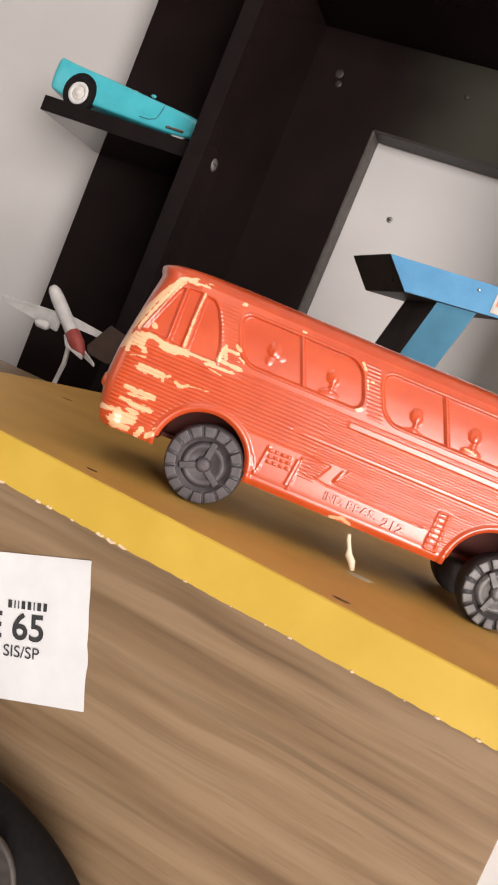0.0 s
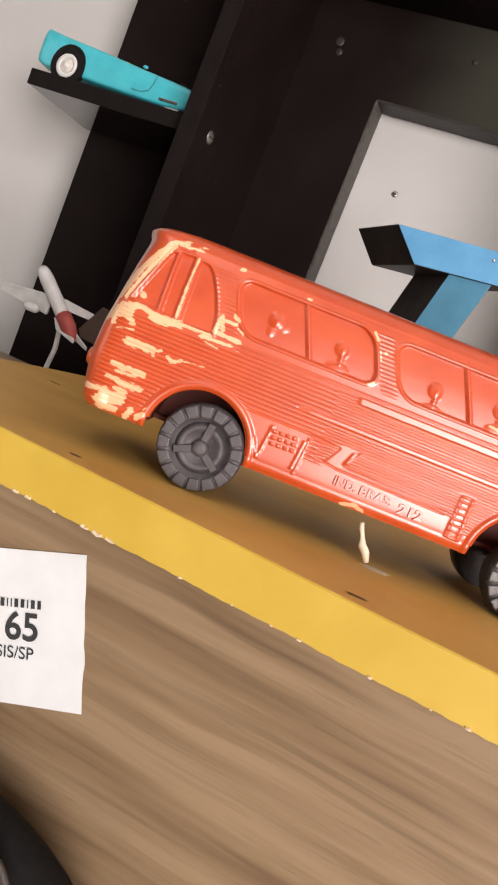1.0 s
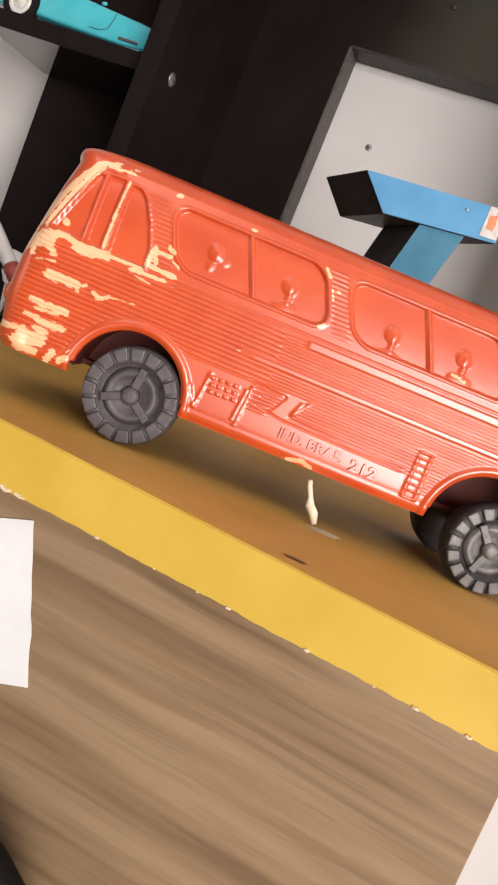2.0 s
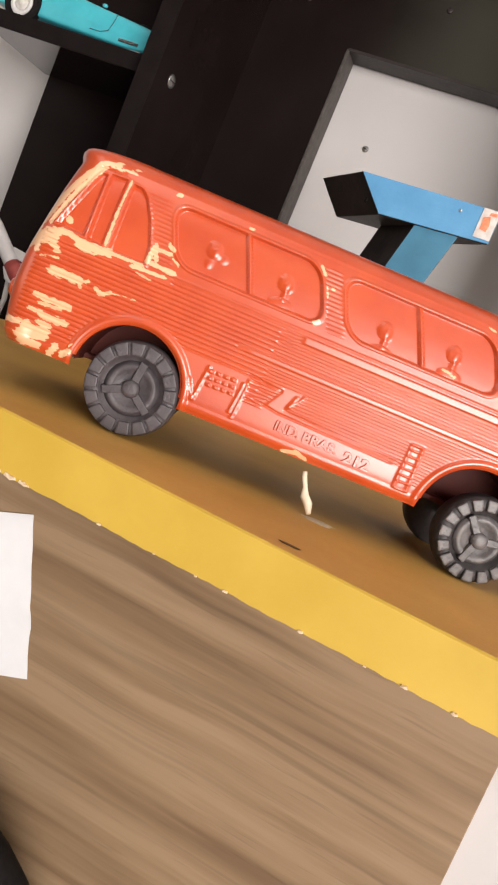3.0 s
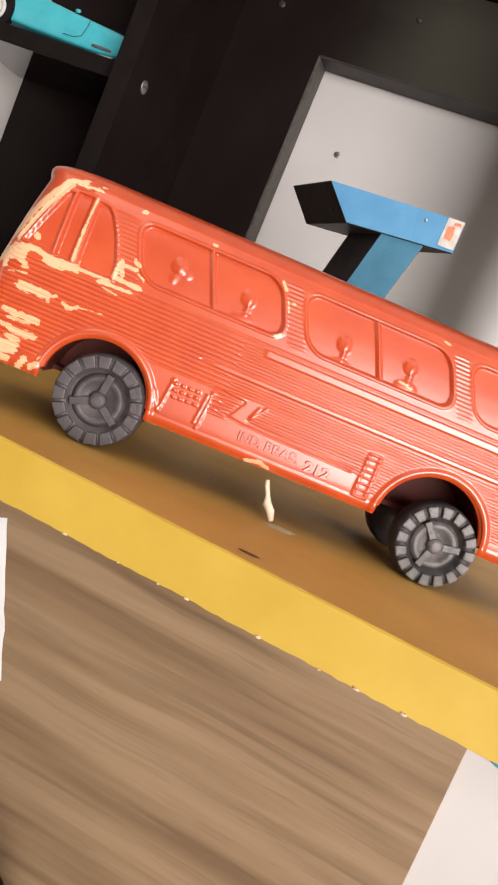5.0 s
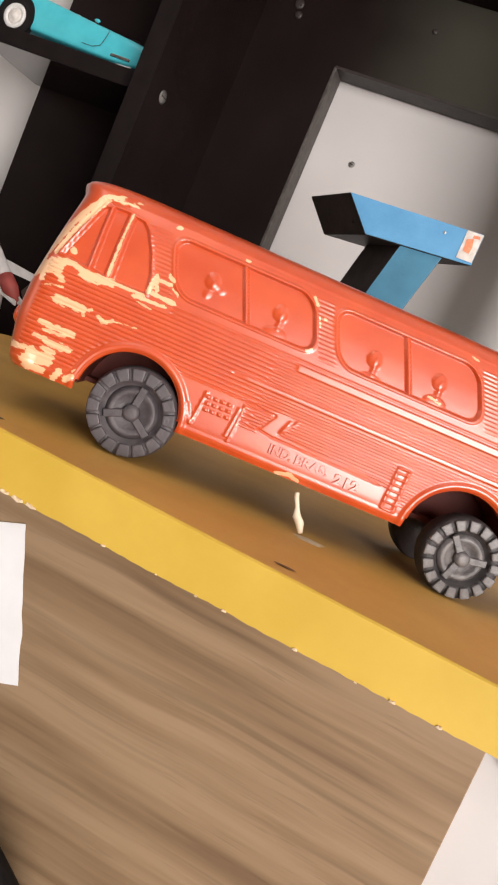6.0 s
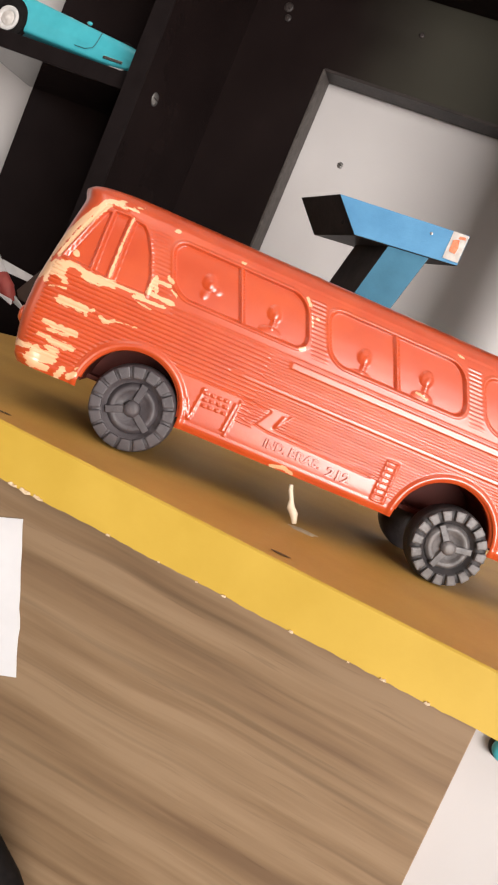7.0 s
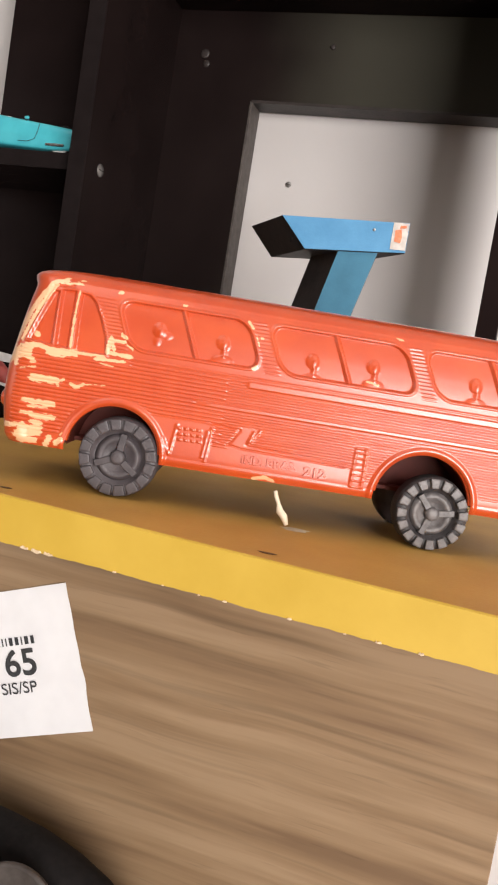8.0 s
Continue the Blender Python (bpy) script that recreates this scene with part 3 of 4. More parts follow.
def bus_shell():
    zs = np.concatenate([np.arange(19.7, 98, 0.21), np.array([98.5, 99, 99.5, 100, 101, 102, 103, 104, 104.8, 105.5, 106, 106.5, 106.8, 107, 107.2])])
    # stations round the plan: near side, front corner, front, far side, rear
    near = np.linspace(0, 1, 380)
    R = 11.0
    rows = []
    for z in zs:
        si, fi = lerp_table(z, SIDE_IN), lerp_table(z, FRONT_IN)
        r = min(R, (W - 2 * si) / 2 - 0.05)
        xf, xr, y0, y1 = XF + fi, XR - si, si, W - si
        ring = [(xr - r + (xf + r - (xr - r)) * t, y0, 0, -1) for t in near]
        for a in np.linspace(0, 90, 26)[1:]:
            c, s = math.cos(math.radians(a)), math.sin(math.radians(a))
            ring.append((xf + r - r * s, y0 + r - r * c, -s, -c))
        for t in np.linspace(0, 1, 14)[1:]:
            bow = 4.0 * math.sin(math.pi * t)
            ring.append((xf - bow, y0 + r + (y1 - y0 - 2 * r) * t, -1, 0))
        for a in np.linspace(0, 90, 8)[1:]:
            c, s = math.cos(math.radians(a)), math.sin(math.radians(a))
            ring.append((xf + r - r * c, y1 - r + r * s, -c, s))
        for t in np.linspace(0, 1, 60)[1:]:
            ring.append((xf + r + (xr - xf - 2 * r) * t, y1, 0, 1))
        for a in np.linspace(0, 90, 8)[1:]:
            c, s = math.cos(math.radians(a)), math.sin(math.radians(a))
            ring.append((xr - r + r * s, y1 - r + r * c, s, c))
        for t in np.linspace(0, 1, 8)[1:]:
            ring.append((xr, y1 - r + (y0 - y1 + 2 * r) * t, 1, 0))
        for a in np.linspace(0, 90, 8)[1:-1]:
            c, s = math.cos(math.radians(a)), math.sin(math.radians(a))
            ring.append((xr - r + r * c, y0 + r - r * s, c, -s))
        rows.append(ring)
    g = np.array(rows)
    X, Y, NX, NY = g[..., 0], g[..., 1], g[..., 2], g[..., 3]
    Z = np.repeat(zs[:, None], X.shape[1], 1)
    side = np.clip((-NY - 0.15) / 0.4, 0, 1)
    low = np.clip((104 - Z) / 3, 0, 1)
    # snap the grid to the wheel openings
    gone = np.zeros(X.shape, bool)
    for a, b, r in ARCHES:
        for sgn in (-1, 1):
            sel = (np.sign(NY) == sgn) & (np.abs(NX) < 0.8)
            d = np.hypot(X - a, Z - b)
            step = 0.8 if sgn < 0 else 3.0
            snap = sel & (d < r) & (d > r - step)
            k = np.where(snap, r / np.maximum(d, 1e-6), 1)
            X, Z = a + (X - a) * k, b + (Z - b) * k
            gone |= sel & (np.hypot(X - a, Z - b) < r - 0.01)
    h = relief(X, Z) * side * low
    far = np.clip((NY - 0.5) * 2, 0, 1)
    for a, b, r in ARCHES:
        h += far * ridge(np.abs(np.hypot(X - a, Z - b) - r - 1.4), 1.7, 0.95)
    worn = worn_field(X, Z) * np.clip((-NY + 0.6) / 0.3, 0, 1)
    P = np.stack([X + NX * h, Y + NY * h, Z], -1) / 1000.0
    wf = [np.where(side > 0.5, d, 9.0) for d in window_fields(X, Z)]
    return P, gone, worn, wf


def bus_mesh(name, P, worn, quads, parent, label=""):
    """Makes a mesh of the picked cells of the grid."""
    nz, nx = P.shape[:2]
    idx = np.unique(quads)
    remap = np.zeros(nz * nx, int)
    remap[idx] = np.arange(len(idx))
    me = bpy.data.meshes.new(name)
    me.from_pydata(P.reshape(-1, 3)[idx].tolist(), [], remap[quads].tolist())
    a = me.attributes.new("worn", "FLOAT", "POINT")
    a.data.foreach_set("value", worn.reshape(-1)[idx].astype(np.float32))
    me.update()
    ob = new(name, me)
    finish(ob, M_BUS, smooth=True)
    ob.parent = parent
    if label:
        ob["label"] = label
    return ob


P, gone, worn, wf = bus_shell()
nz, nx = P.shape[:2]
ii, jj = np.meshgrid(np.arange(nz - 1), np.arange(nx), indexing="ij")
quads = np.stack([ii * nx + jj, (ii + 1) * nx + jj, (ii + 1) * nx + (jj + 1) % nx, ii * nx + (jj + 1) % nx], -1).reshape(-1, 4)
keep = ~gone.reshape(-1)[quads].any(1)
quads = quads[keep]
owner = np.full(len(quads), -1)
for k, d in enumerate(wf):
    owner[(d.reshape(-1)[quads] < -0.9).all(1)] = k
bus_body = bus_mesh("body", P, worn, quads[owner == -1], bus, "orange-red ribbed body, rubbed to cream at the front corner")
for k in range(len(wf)):
    if (owner == k).any():
        bus_mesh("window", P, worn, quads[owner == k], bus_body, "sunken moulded pane with a plain low bust" if k > 2 else "sunken moulded front pane")


def lettering(text, x0, x1, z, height):
    """Raised moulded characters on the flank, fitted between x0 and x1."""
    c = bpy.data.curves.new("lettering", "FONT")
    c.body, c.size, c.align_y, c.extrude, c.offset = text, height / 0.69, "BOTTOM_BASELINE", 0.0007, 0.00008
    c.bevel_depth, c.bevel_resolution = 0.00016, 1
    tmp = bpy.data.objects.new("lettering", c)
    me = bpy.data.meshes.new_from_object(tmp)
    bpy.data.objects.remove(tmp)
    xs = [v.co.x for v in me.vertices]
    k = (x1 - x0) / (max(xs) - min(xs))
    me.transform(Matrix.Translation((x0, 0.0, z)) @ pose(0, 0, 0, 90, 0, 0) @ Matrix.Diagonal((k, 1, 1, 1)) @ Matrix.Translation((-min(xs), 0, 0)))
    ob = new("lettering", me)
    me.materials.clear()
    finish(ob, M_BUS)
    ob.parent = bus
    ob["label"] = "raised moulded characters"


lettering("IND.", 0.0592, 0.0695, 0.0272, 0.0037)
lettering("BRAS.", 0.0712, 0.0862, 0.0272, 0.0037)
lettering("212", 0.0893, 0.1008, 0.0257, 0.0043)
part("roof_crown", box(-0.018, 0.178, 0.0355, 0.0365, 0.1068, 0.1076), M_BUS, bus)
# underside takes the same shade-darkened red as the wells
bm = box(-0.05, 0.205, 0.0245, 0.0475, 0.0225, 0.0245)
for x0, x1 in ((-0.05, -0.0262), (0.0202, 0.1252), (0.1738, 0.205)):
    for y0, y1 in ((0.004, 0.0244), (0.0476, 0.068)):
        box(x0, x1, y0, y1, 0.0226, 0.0244, bm)
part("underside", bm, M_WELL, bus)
for y in (0.012, 0.06):
    part("headlamp", lathe([(0.0001, -0.0635), (0.003, -0.063), (0.0045, -0.0615), (0.005, -0.056)], 20, "X"), M_BUS, bus, smooth=True, m=pose(0.002, y, 0.0395))

# wheel wells, their red darkened to stand in for the shade inside
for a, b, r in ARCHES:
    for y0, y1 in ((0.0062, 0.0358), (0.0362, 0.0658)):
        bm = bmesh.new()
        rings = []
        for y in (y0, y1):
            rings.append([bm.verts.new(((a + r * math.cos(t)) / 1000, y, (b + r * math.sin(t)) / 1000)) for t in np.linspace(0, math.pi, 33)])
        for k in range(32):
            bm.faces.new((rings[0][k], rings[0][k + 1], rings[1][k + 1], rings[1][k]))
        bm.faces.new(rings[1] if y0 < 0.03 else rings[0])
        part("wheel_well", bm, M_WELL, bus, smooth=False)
    for y0, y1 in ((0.0006, 0.0061), (0.0659, 0.0714)):
        bm = bmesh.new()
        arc = np.linspace(0.1, math.pi - 0.1, 49)
        loops = [[bm.verts.new(((a + q * math.cos(t)) / 1000, y, (b + q * math.sin(t)) / 1000)) for t in arc] for q, y in ((r + 0.2, y0), (r - 0.9, y0 + 0.0004), (r - 0.9, y1), (r + 0.2, y1))]
        for p, q in zip(loops, loops[1:]):
            for k in range(48):
                bm.faces.new((p[k], p[k + 1], q[k + 1], q[k]))
        part("arch_lip", bm, M_BUS, bus, smooth=True)


def wheel_part(x, y, r, turn, flip, worn_light, dz):
    """A moulded wheel: ribbed tyre, dished rim, three spokes and a cap. Its face looks along -y."""
    w = new("wheel")
    w.parent = bus
    # darker tyre paints the shade into the gaps between tread blocks
    tone = M_GROOVE if worn_light else M_RUBBER
    w.matrix_basis = pose(x, y, r + dz, 0, 0, 180 if flip else 0) @ pose(0, 0, 0, 0, turn, 0)
    k = r
    part("tyre", lathe([(0.60 * k, 0.0035), (0.66 * k, 0.0016), (0.72 * k, 0.0008), (0.90 * k, 0.0010), (0.955 * k, 0.0018), (0.985 * k, 0.0034), (k, 0.0060), (k, 0.0105), (0.97 * k, 0.0135), (0.90 * k, 0.0148), (0.3 * k, 0.0148)], 56), tone, w, smooth=True)
    half = 0.118 if worn_light else 0.138
    bm = box(-half * k, half * k, -0.0006, 0.0016, 0.68 * k, 0.945 * k)
    bmesh.ops.bevel(bm, geom=bm.edges[:], offset=0.0007, segments=2, profile=0.6, affect="EDGES")
    for v in bm.verts:
        v.co.x *= 0.82 + 0.28 * (v.co.z / k - 0.70) / 0.24
        v.co.y -= 0.0002
    me = bpy.data.meshes.new("tread_block")
    bm.to_mesh(me)
    bm.free()
    me.materials.append(M_RIM if worn_light else M_RUBBER)
    for i in range(16):
        ob = new("tread_block", me)
        ob.parent = w
        ob.matrix_basis = pose(0, 0, 0, 0, i * 22.5 + 4, 0)
    mr = M_RIM if worn_light else M_RUBBER
    part("rim", lathe([(0.06 * k, 0.0026), (0.34 * k, 0.0026), (0.38 * k, 0.0018), (0.47 * k, 0.0012), (0.52 * k, 0.0016), (0.55 * k, 0.003), (0.60 * k, 0.0038), (0.3 * k, 0.006)], 48), mr, w, smooth=True)
    part("hub_cap", lathe([(0.09 * k, -0.0012), (0.16 * k, -0.0009), (0.185 * k, 0.0002), (0.19 * k, 0.003)], 24), mr, w, smooth=True)
    for i in range(3):
        part("spoke", box(-0.085 * k, 0.085 * k, 0.0006, 0.003, 0.14 * k, 0.60 * k), mr, w, bevel=0.0004, m=pose(0, 0, 0, 0, 120 * i, 0))
    return w


wheel_part(0.0005, -0.0008, 0.0195, 8, False, False, 0.0006)
wheel_part(0.1548, -0.0008, 0.0184, 81, False, True, -0.0014)
wheel_part(0.0005, W / 1000 + 0.0008, 0.0195, 10, True, False, 0.0008)
wheel_part(0.1548, W / 1000 - 0.0002, 0.0184, 75, True, False, -0.0012)
for x, r in ((0.0005, 0.0195), (0.1542, 0.0184)):
    part("axle", lathe([(0.0016, 0.008), (0.0016, 0.064)], 14), M_DULL, bus, m=pose(x, 0, r - 0.0012 * (x > 0.1)))
# ---------- yellow shelf board ----------
BF, BL, BT = 0.313, -0.2045, 0.0205
shelf = thing("yellow_shelf", "thick yellow-painted shelf board with a chipped lower edge", "shelf", Matrix.Translation((0.05, 0.313, 0)) @ pose(0, 0, 0, 0, 0.75, -0.2) @ Matrix.Translation((-0.05, -0.313, 0)), kind="structure")
part("board", box(BL, 0.5995, BF + 0.0012, 0.708, -BT, 0.0), M_TOP, shelf, "ochre painted top", bevel=0.0006)
bm = bmesh.new()
n = 260
rng = random.Random(4)
lo, hi, lo2, hi2 = [], [], [], []
for i in range(n + 1):
    x = BL + (0.5995 - BL) * i / n
    dz = rng.uniform(-0.00018, 0.0002) + 0.00015 * math.sin(i * 0.37)
    if rng.random() < 0.06:
        dz += rng.uniform(0.0002, 0.0006)
    hi.append(bm.verts.new((x, BF, -0.0004 + rng.uniform(-0.00012, 0.00012))))
    lo.append(bm.verts.new((x, BF, -BT + dz)))
    hi2.append(bm.verts.new((x, BF + 0.0011, 0.0002)))
    lo2.append(bm.verts.new((x, BF + 0.0011, -BT + dz)))
for i in range(n):
    for a, b in ((hi, lo), (hi2, hi), (lo, lo2)):
        bm.faces.new((a[i], a[i + 1], b[i + 1], b[i]))
part("edge_band", bm, M_YELLOW, shelf, "bright yellow front edge with ragged bottom")
# pale chips along the bottom of the edge
rng = random.Random(9)
for x, ln in ((-0.0155, 0.004), (-0.0095, 0.005), (-0.0035, 0.0045), (-0.043, 0.003), (-0.049, 0.003), (-0.03, 0.0014), (0.028, 0.0016), (0.066, 0.001), (0.077, 0.0018), (0.104, 0.0018), (0.126, 0.001), (0.139, 0.0024), (0.155, 0.0022), (0.05, 0.0008), (-0.07, 0.003), (0.19, 0.002)):
    pts = [(x - ln / 2, BF - 0.0004, -BT - 0.0002)]
    for k in range(5):
        pts.append((x - ln / 2 + ln * (k + 0.5) / 5, BF - 0.0005 - rng.uniform(0, 0.0005), -BT + min(ln * 0.35, rng.uniform(0.0003, 0.0012))))
    pts += [(x + ln / 2, BF - 0.0004, -BT - 0.0001), (x + ln * 0.1, BF - 0.0006, -BT - ln * rng.uniform(0.08, 0.2))]
    part("chip", prism(pts, (0, 0.0007, 0)), M_CHIP, shelf, "pale bare fibre chip")
for x, y, ln, ang in ((0.088, 0.324, 0.0085, 8), (-0.038, 0.327, 0.006, 12), (-0.160, 0.490, 0.008, 14)):
    bm = lathe([(0.0001, 0.0), (0.001, 0.00005), (0.0013, 0.00025), (0.0003, 0.0003)], 14, "Z")
    for v in bm.verts:
        v.co.x *= ln / 0.0026
    part("scuff", bm, M_SCUFF, shelf, "small dark scuff", m=pose(x, y, 0.0001, 0, 0, ang))

# ---------- lower wood front and white side ----------
wood = structure("wood_panel", box(-0.75, 0.223, 0.602, 0.62, -0.9, -0.0265), M_WOOD, "brown wood-grain laminate panel below the yellow shelf", "panel", bevel=0.0008)
structure("white_panel", box(0.2235, 0.75, 0.622, 0.64, -0.9, -0.0315), M_WALL, "white painted panel beside the wood-grain front", "panel")
# unidentified teal piece beside the wood front, given a knob's shape
knob = thing("knob", "small unidentified teal piece with a dark base, shaped as a knob", "knob", pose(0.246, 0.622, -0.121))
part("base", lathe([(0.0085, -0.004), (0.009, -0.002), (0.009, 0.0)], 24), M_DARK, knob, smooth=True)
part("cap", lathe([(0.003, -0.014), (0.0065, -0.0125), (0.007, -0.006), (0.006, -0.004)], 24), M_TEAL, knob, "teal plastic cap", smooth=True)

# ---------- label card ----------
ang = math.degrees(math.atan2(0.354, 0.935))
card = thing("label_card", "white printed paper card stuck crooked on the wood-grain panel", "label card", pose(-0.146, 0.6015, -0.127, 0, -ang, 0))
bm = bmesh.new()
cols, rowz = 24, 16
grid = []
for j in range(rowz + 1):
    z = -0.1257 * j / rowz
    row = []
    for i in range(cols + 1):
        t = i / cols
        x = -0.178 * (1 - t)
        if i == cols:
            x += 0.00025 * math.sin(z * 190) + (0.0012 if 10 <= j <= 11 else 0)
        lift = 0.0007 * t ** 4 * (0.5 + 0.5 * math.cos(z * 40)) + 0.0006
        row.append(bm.verts.new((x, -lift, z)))
    grid.append(row)
for j in range(rowz):
    for i in range(cols):
        bm.faces.new((grid[j][i], grid[j][i + 1], grid[j + 1][i + 1], grid[j + 1][i]))
sheet = part("sheet", bm, M_PAPER, card)
md = sheet.modifiers.new("thickness", "SOLIDIFY")
md.thickness, md.offset = 0.0004, 0


def words(text, size, right, z, squeeze, bold):
    c = bpy.data.curves.new("print", "FONT")
    c.body, c.size, c.align_x, c.align_y, c.extrude = text, size, "RIGHT", "CENTER", 0.00006
    c.offset = bold
    tmp = bpy.data.objects.new("print", c)
    me = bpy.data.meshes.new_from_object(tmp)
    bpy.data.objects.remove(tmp)
    ob = new("print", me)
    me.materials.clear()
    me.materials.append(M_INK)
    ob.parent = card
    ob.matrix_basis = Matrix.Translation((right, -0.0021, z)) @ pose(0, 0, 0, 90, 0, 0) @ Matrix.Diagonal((squeeze, 1, 1, 1))
    ob["label"] = "black printed characters"


words("E 65", 0.0318, -0.0400, -0.0632, 1.04, 0.0005)
words("SIS/SP", 0.0140, -0.0445, -0.0840, 1.06, 0.0)
x = -0.0395
for wd in (0.0032, 0.0036, 0.0011, 0.0034, 0.0034, 0.0011, 0.0011, 0.0036):
    part("print_bar", box(x - wd, x, -0.0022, -0.0020, -0.0468, -0.0400), M_INK, card)
    x -= wd + 0.0025

# ---------- turquoise model car on a black wall shelf ----------
cs = thing("wall_shelf", "small black shelf holding a turquoise model car", "shelf")
part("shelf_board", box(-0.4635, -0.2725, 0.7365, BY - 0.001, 0.2425, 0.2585), M_GLOSS, cs, bevel=0.0006)
part("front_edging", box(-0.4637, -0.2724, 0.735, 0.7363, 0.2424, 0.2586), M_EDGE, cs, "dark grey edging strip", bevel=0.0004)

car = thing("model_car", "turquoise open-top model car with whitewall tyres on black shelf", "model car", pose(-0.480, 0.796, 0.2585))


def car_body():
    """Sections along the car: x, sill height, shoulder height, top height, half width."""
    secs = [(-0.0065, 0.020, 0.0495, 0.0535, 0.031), (-0.005, 0.016, 0.0500, 0.0545, 0.034), (0.008, 0.012, 0.0475, 0.0515, 0.0355), (0.035, 0.0115, 0.0455, 0.0485, 0.036), (0.06, 0.0110, 0.0435, 0.0465, 0.036),
            (0.085, 0.0100, 0.041, 0.0435, 0.036), (0.115, 0.0090, 0.0375, 0.040, 0.036), (0.14, 0.0085, 0.0345, 0.0375, 0.036), (0.160, 0.008, 0.0325, 0.0355, 0.0358), (0.178, 0.009, 0.031, 0.0335, 0.035), (0.1865, 0.011, 0.0295, 0.0315, 0.0335), (0.1875, 0.013, 0.027, 0.029, 0.032)]
    bm = bmesh.new()
    rings = []
    for x, s, h, t, w in secs:
        half = [(w * 0.90, s), (w * 0.97, s + 0.002), (w * 0.985, s + (h - s) * 0.3), (w * 1.005, s + (h - s) * 0.48), (w * 0.99, s + (h - s) * 0.56), (w * 0.985, s + (h - s) * 0.8), (w * 0.95, h), (w * 0.86, t), (w * 0.72, t - 0.0015), (w * 0.4, t - 0.0012), (0, t - 0.001)]
        prof = [(-a, b) for a, b in half] + [(a, b) for a, b in half[::-1][1:]]
        rings.append([bm.verts.new((x, a, b)) for a, b in prof])
    for p, q in zip(rings, rings[1:]):
        for k in range(len(p)):
            bm.faces.new((p[k], p[(k + 1) % len(p)], q[(k + 1) % len(p)], q[k]))
    bm.faces.new(rings[0])
    bm.faces.new(rings[-1][::-1])
    return bm


body_ob = part("body", car_body(), M_TEAL, car, "turquoise enamel body", smooth=True)
md = body_ob.modifiers.new("smooth", "SUBSURF")
md.levels = md.render_levels = 2


def car_wheel(x, side):
    if x > 0.1:
        side *= 0.8
    w = new("wheel")
    w.parent = car
    w.matrix_basis = pose(x, side * 0.0378, 0.0186, 0, 0, 0 if side < 0 else 180)
    part("tyre", lathe([(0.0115, 0.0006), (0.0150, 0.0003), (0.0175, 0.0016), (0.0185, 0.004), (0.0185, 0.009), (0.0170, 0.0108), (0.004, 0.0108)], 40), M_TYRE, w, smooth=True)
    part("whitewall", lathe([(0.0076, 0.0006), (0.0080, -0.0006), (0.0120, -0.0009), (0.0126, 0.0006)], 40), M_WHITEWALL, w, smooth=True)
    part("hub_cap", lathe([(0.0005, -0.0022), (0.0028, -0.0019), (0.0038, -0.0008), (0.0056, -0.0006), (0.0072, -0.0004), (0.0078, 0.0008), (0.004, 0.003)], 32), M_LABEL, w, "pale hub cap", smooth=True)


for sx in (0.037, 0.166):
    for side in (-1, 1):
        car_wheel(sx, side)
# black discs behind the rear wheels stand for shade inside the arches
for side in (-1, 1):
    part("wheel_arch", lathe([(0.0208, side * 0.030), (0.0208, side * 0.0368)], 44, "Y"), M_TYRE, car, "black disc in place of the shaded wheel arch", m=pose(0.037, 0, 0.0205))
bm = tube([(0.118, -0.0362, 0.0155), (0.130, -0.0362, 0.0155), (0.1385, -0.0366, 0.0185), (0.1415, -0.0370, 0.026), (0.1425, -0.0362, 0.0345)], 0.0003, 6)
part("door_gap", bm, M_DARK, car, "dark door seam")
part("sill_trim", box(0.152, 0.174, -0.0364, -0.0345, 0.0125, 0.0155), M_CHROME, car, "chrome side trim", bevel=0.0006)
part("mirror", lathe([(0.0004, -0.003), (0.0016, -0.0015), (0.0018, 0.0016), (0.0008, 0.003)], 16, "X"), M_TEAL, car, smooth=True, m=pose(0.123, -0.032, 0.0410))
part("mirror_stem", lathe([(0.0008, 0.037), (0.0008, 0.042)], 8, "Z"), M_CHROME, car, m=pose(0.123, -0.032, 0))
part("rear_bumper", box(-0.003, 0.001, -0.030, 0.030, 0.0175, 0.0225), M_DARK, car, bevel=0.0012)
part("tail_lamp", lathe([(0.0005, -0.003), (0.0035, -0.0015), (0.004, 0.002)], 16, "X"), M_RED, car, smooth=True, m=pose(0.001, -0.025, 0.037))
part("seat", box(0.085, 0.098, -0.024, 0.024, 0.036, 0.0445), M_WHITEWALL, car, bevel=0.003)

# ---------- screws ----------
def screw(loc_m, r, label, metal=None):
    s = thing("screw", label, "screw", loc_m)
    part("head", lathe([(0.0003, -0.0016), (r * 0.6, -0.0015), (r * 0.92, -0.0009), (r, 0.0)], 24), metal or M_DULL, s, smooth=True)
    part("slot", box(-r * 0.75, r * 0.75, -0.0019, -0.0014, -0.0005, 0.0005), M_DARK, s)


screw(pose(-0.2538, 0.75, 0.248, 0, 0, 90), 0.0066, "round zinc screw head in a black side panel")
screw(pose(-0.2175, BB, 0.422, 0, 30, 0), 0.0055, "dull dark screw head in the black back panel", M_DARK)
screw(pose(-0.214, BB, 0.411, 0, 75, 0), 0.0042, "dull dark screw head in the black back panel", M_DARK)
screw(pose(-0.104, WALL_Y, 0.2925, 0, 15, 0), 0.0035, "small grey screw head in white wall")
screw(pose(-0.069, BB, 0.435, 0, 15, 0), 0.003, "dull dark screw head in the black back panel", M_DARK)

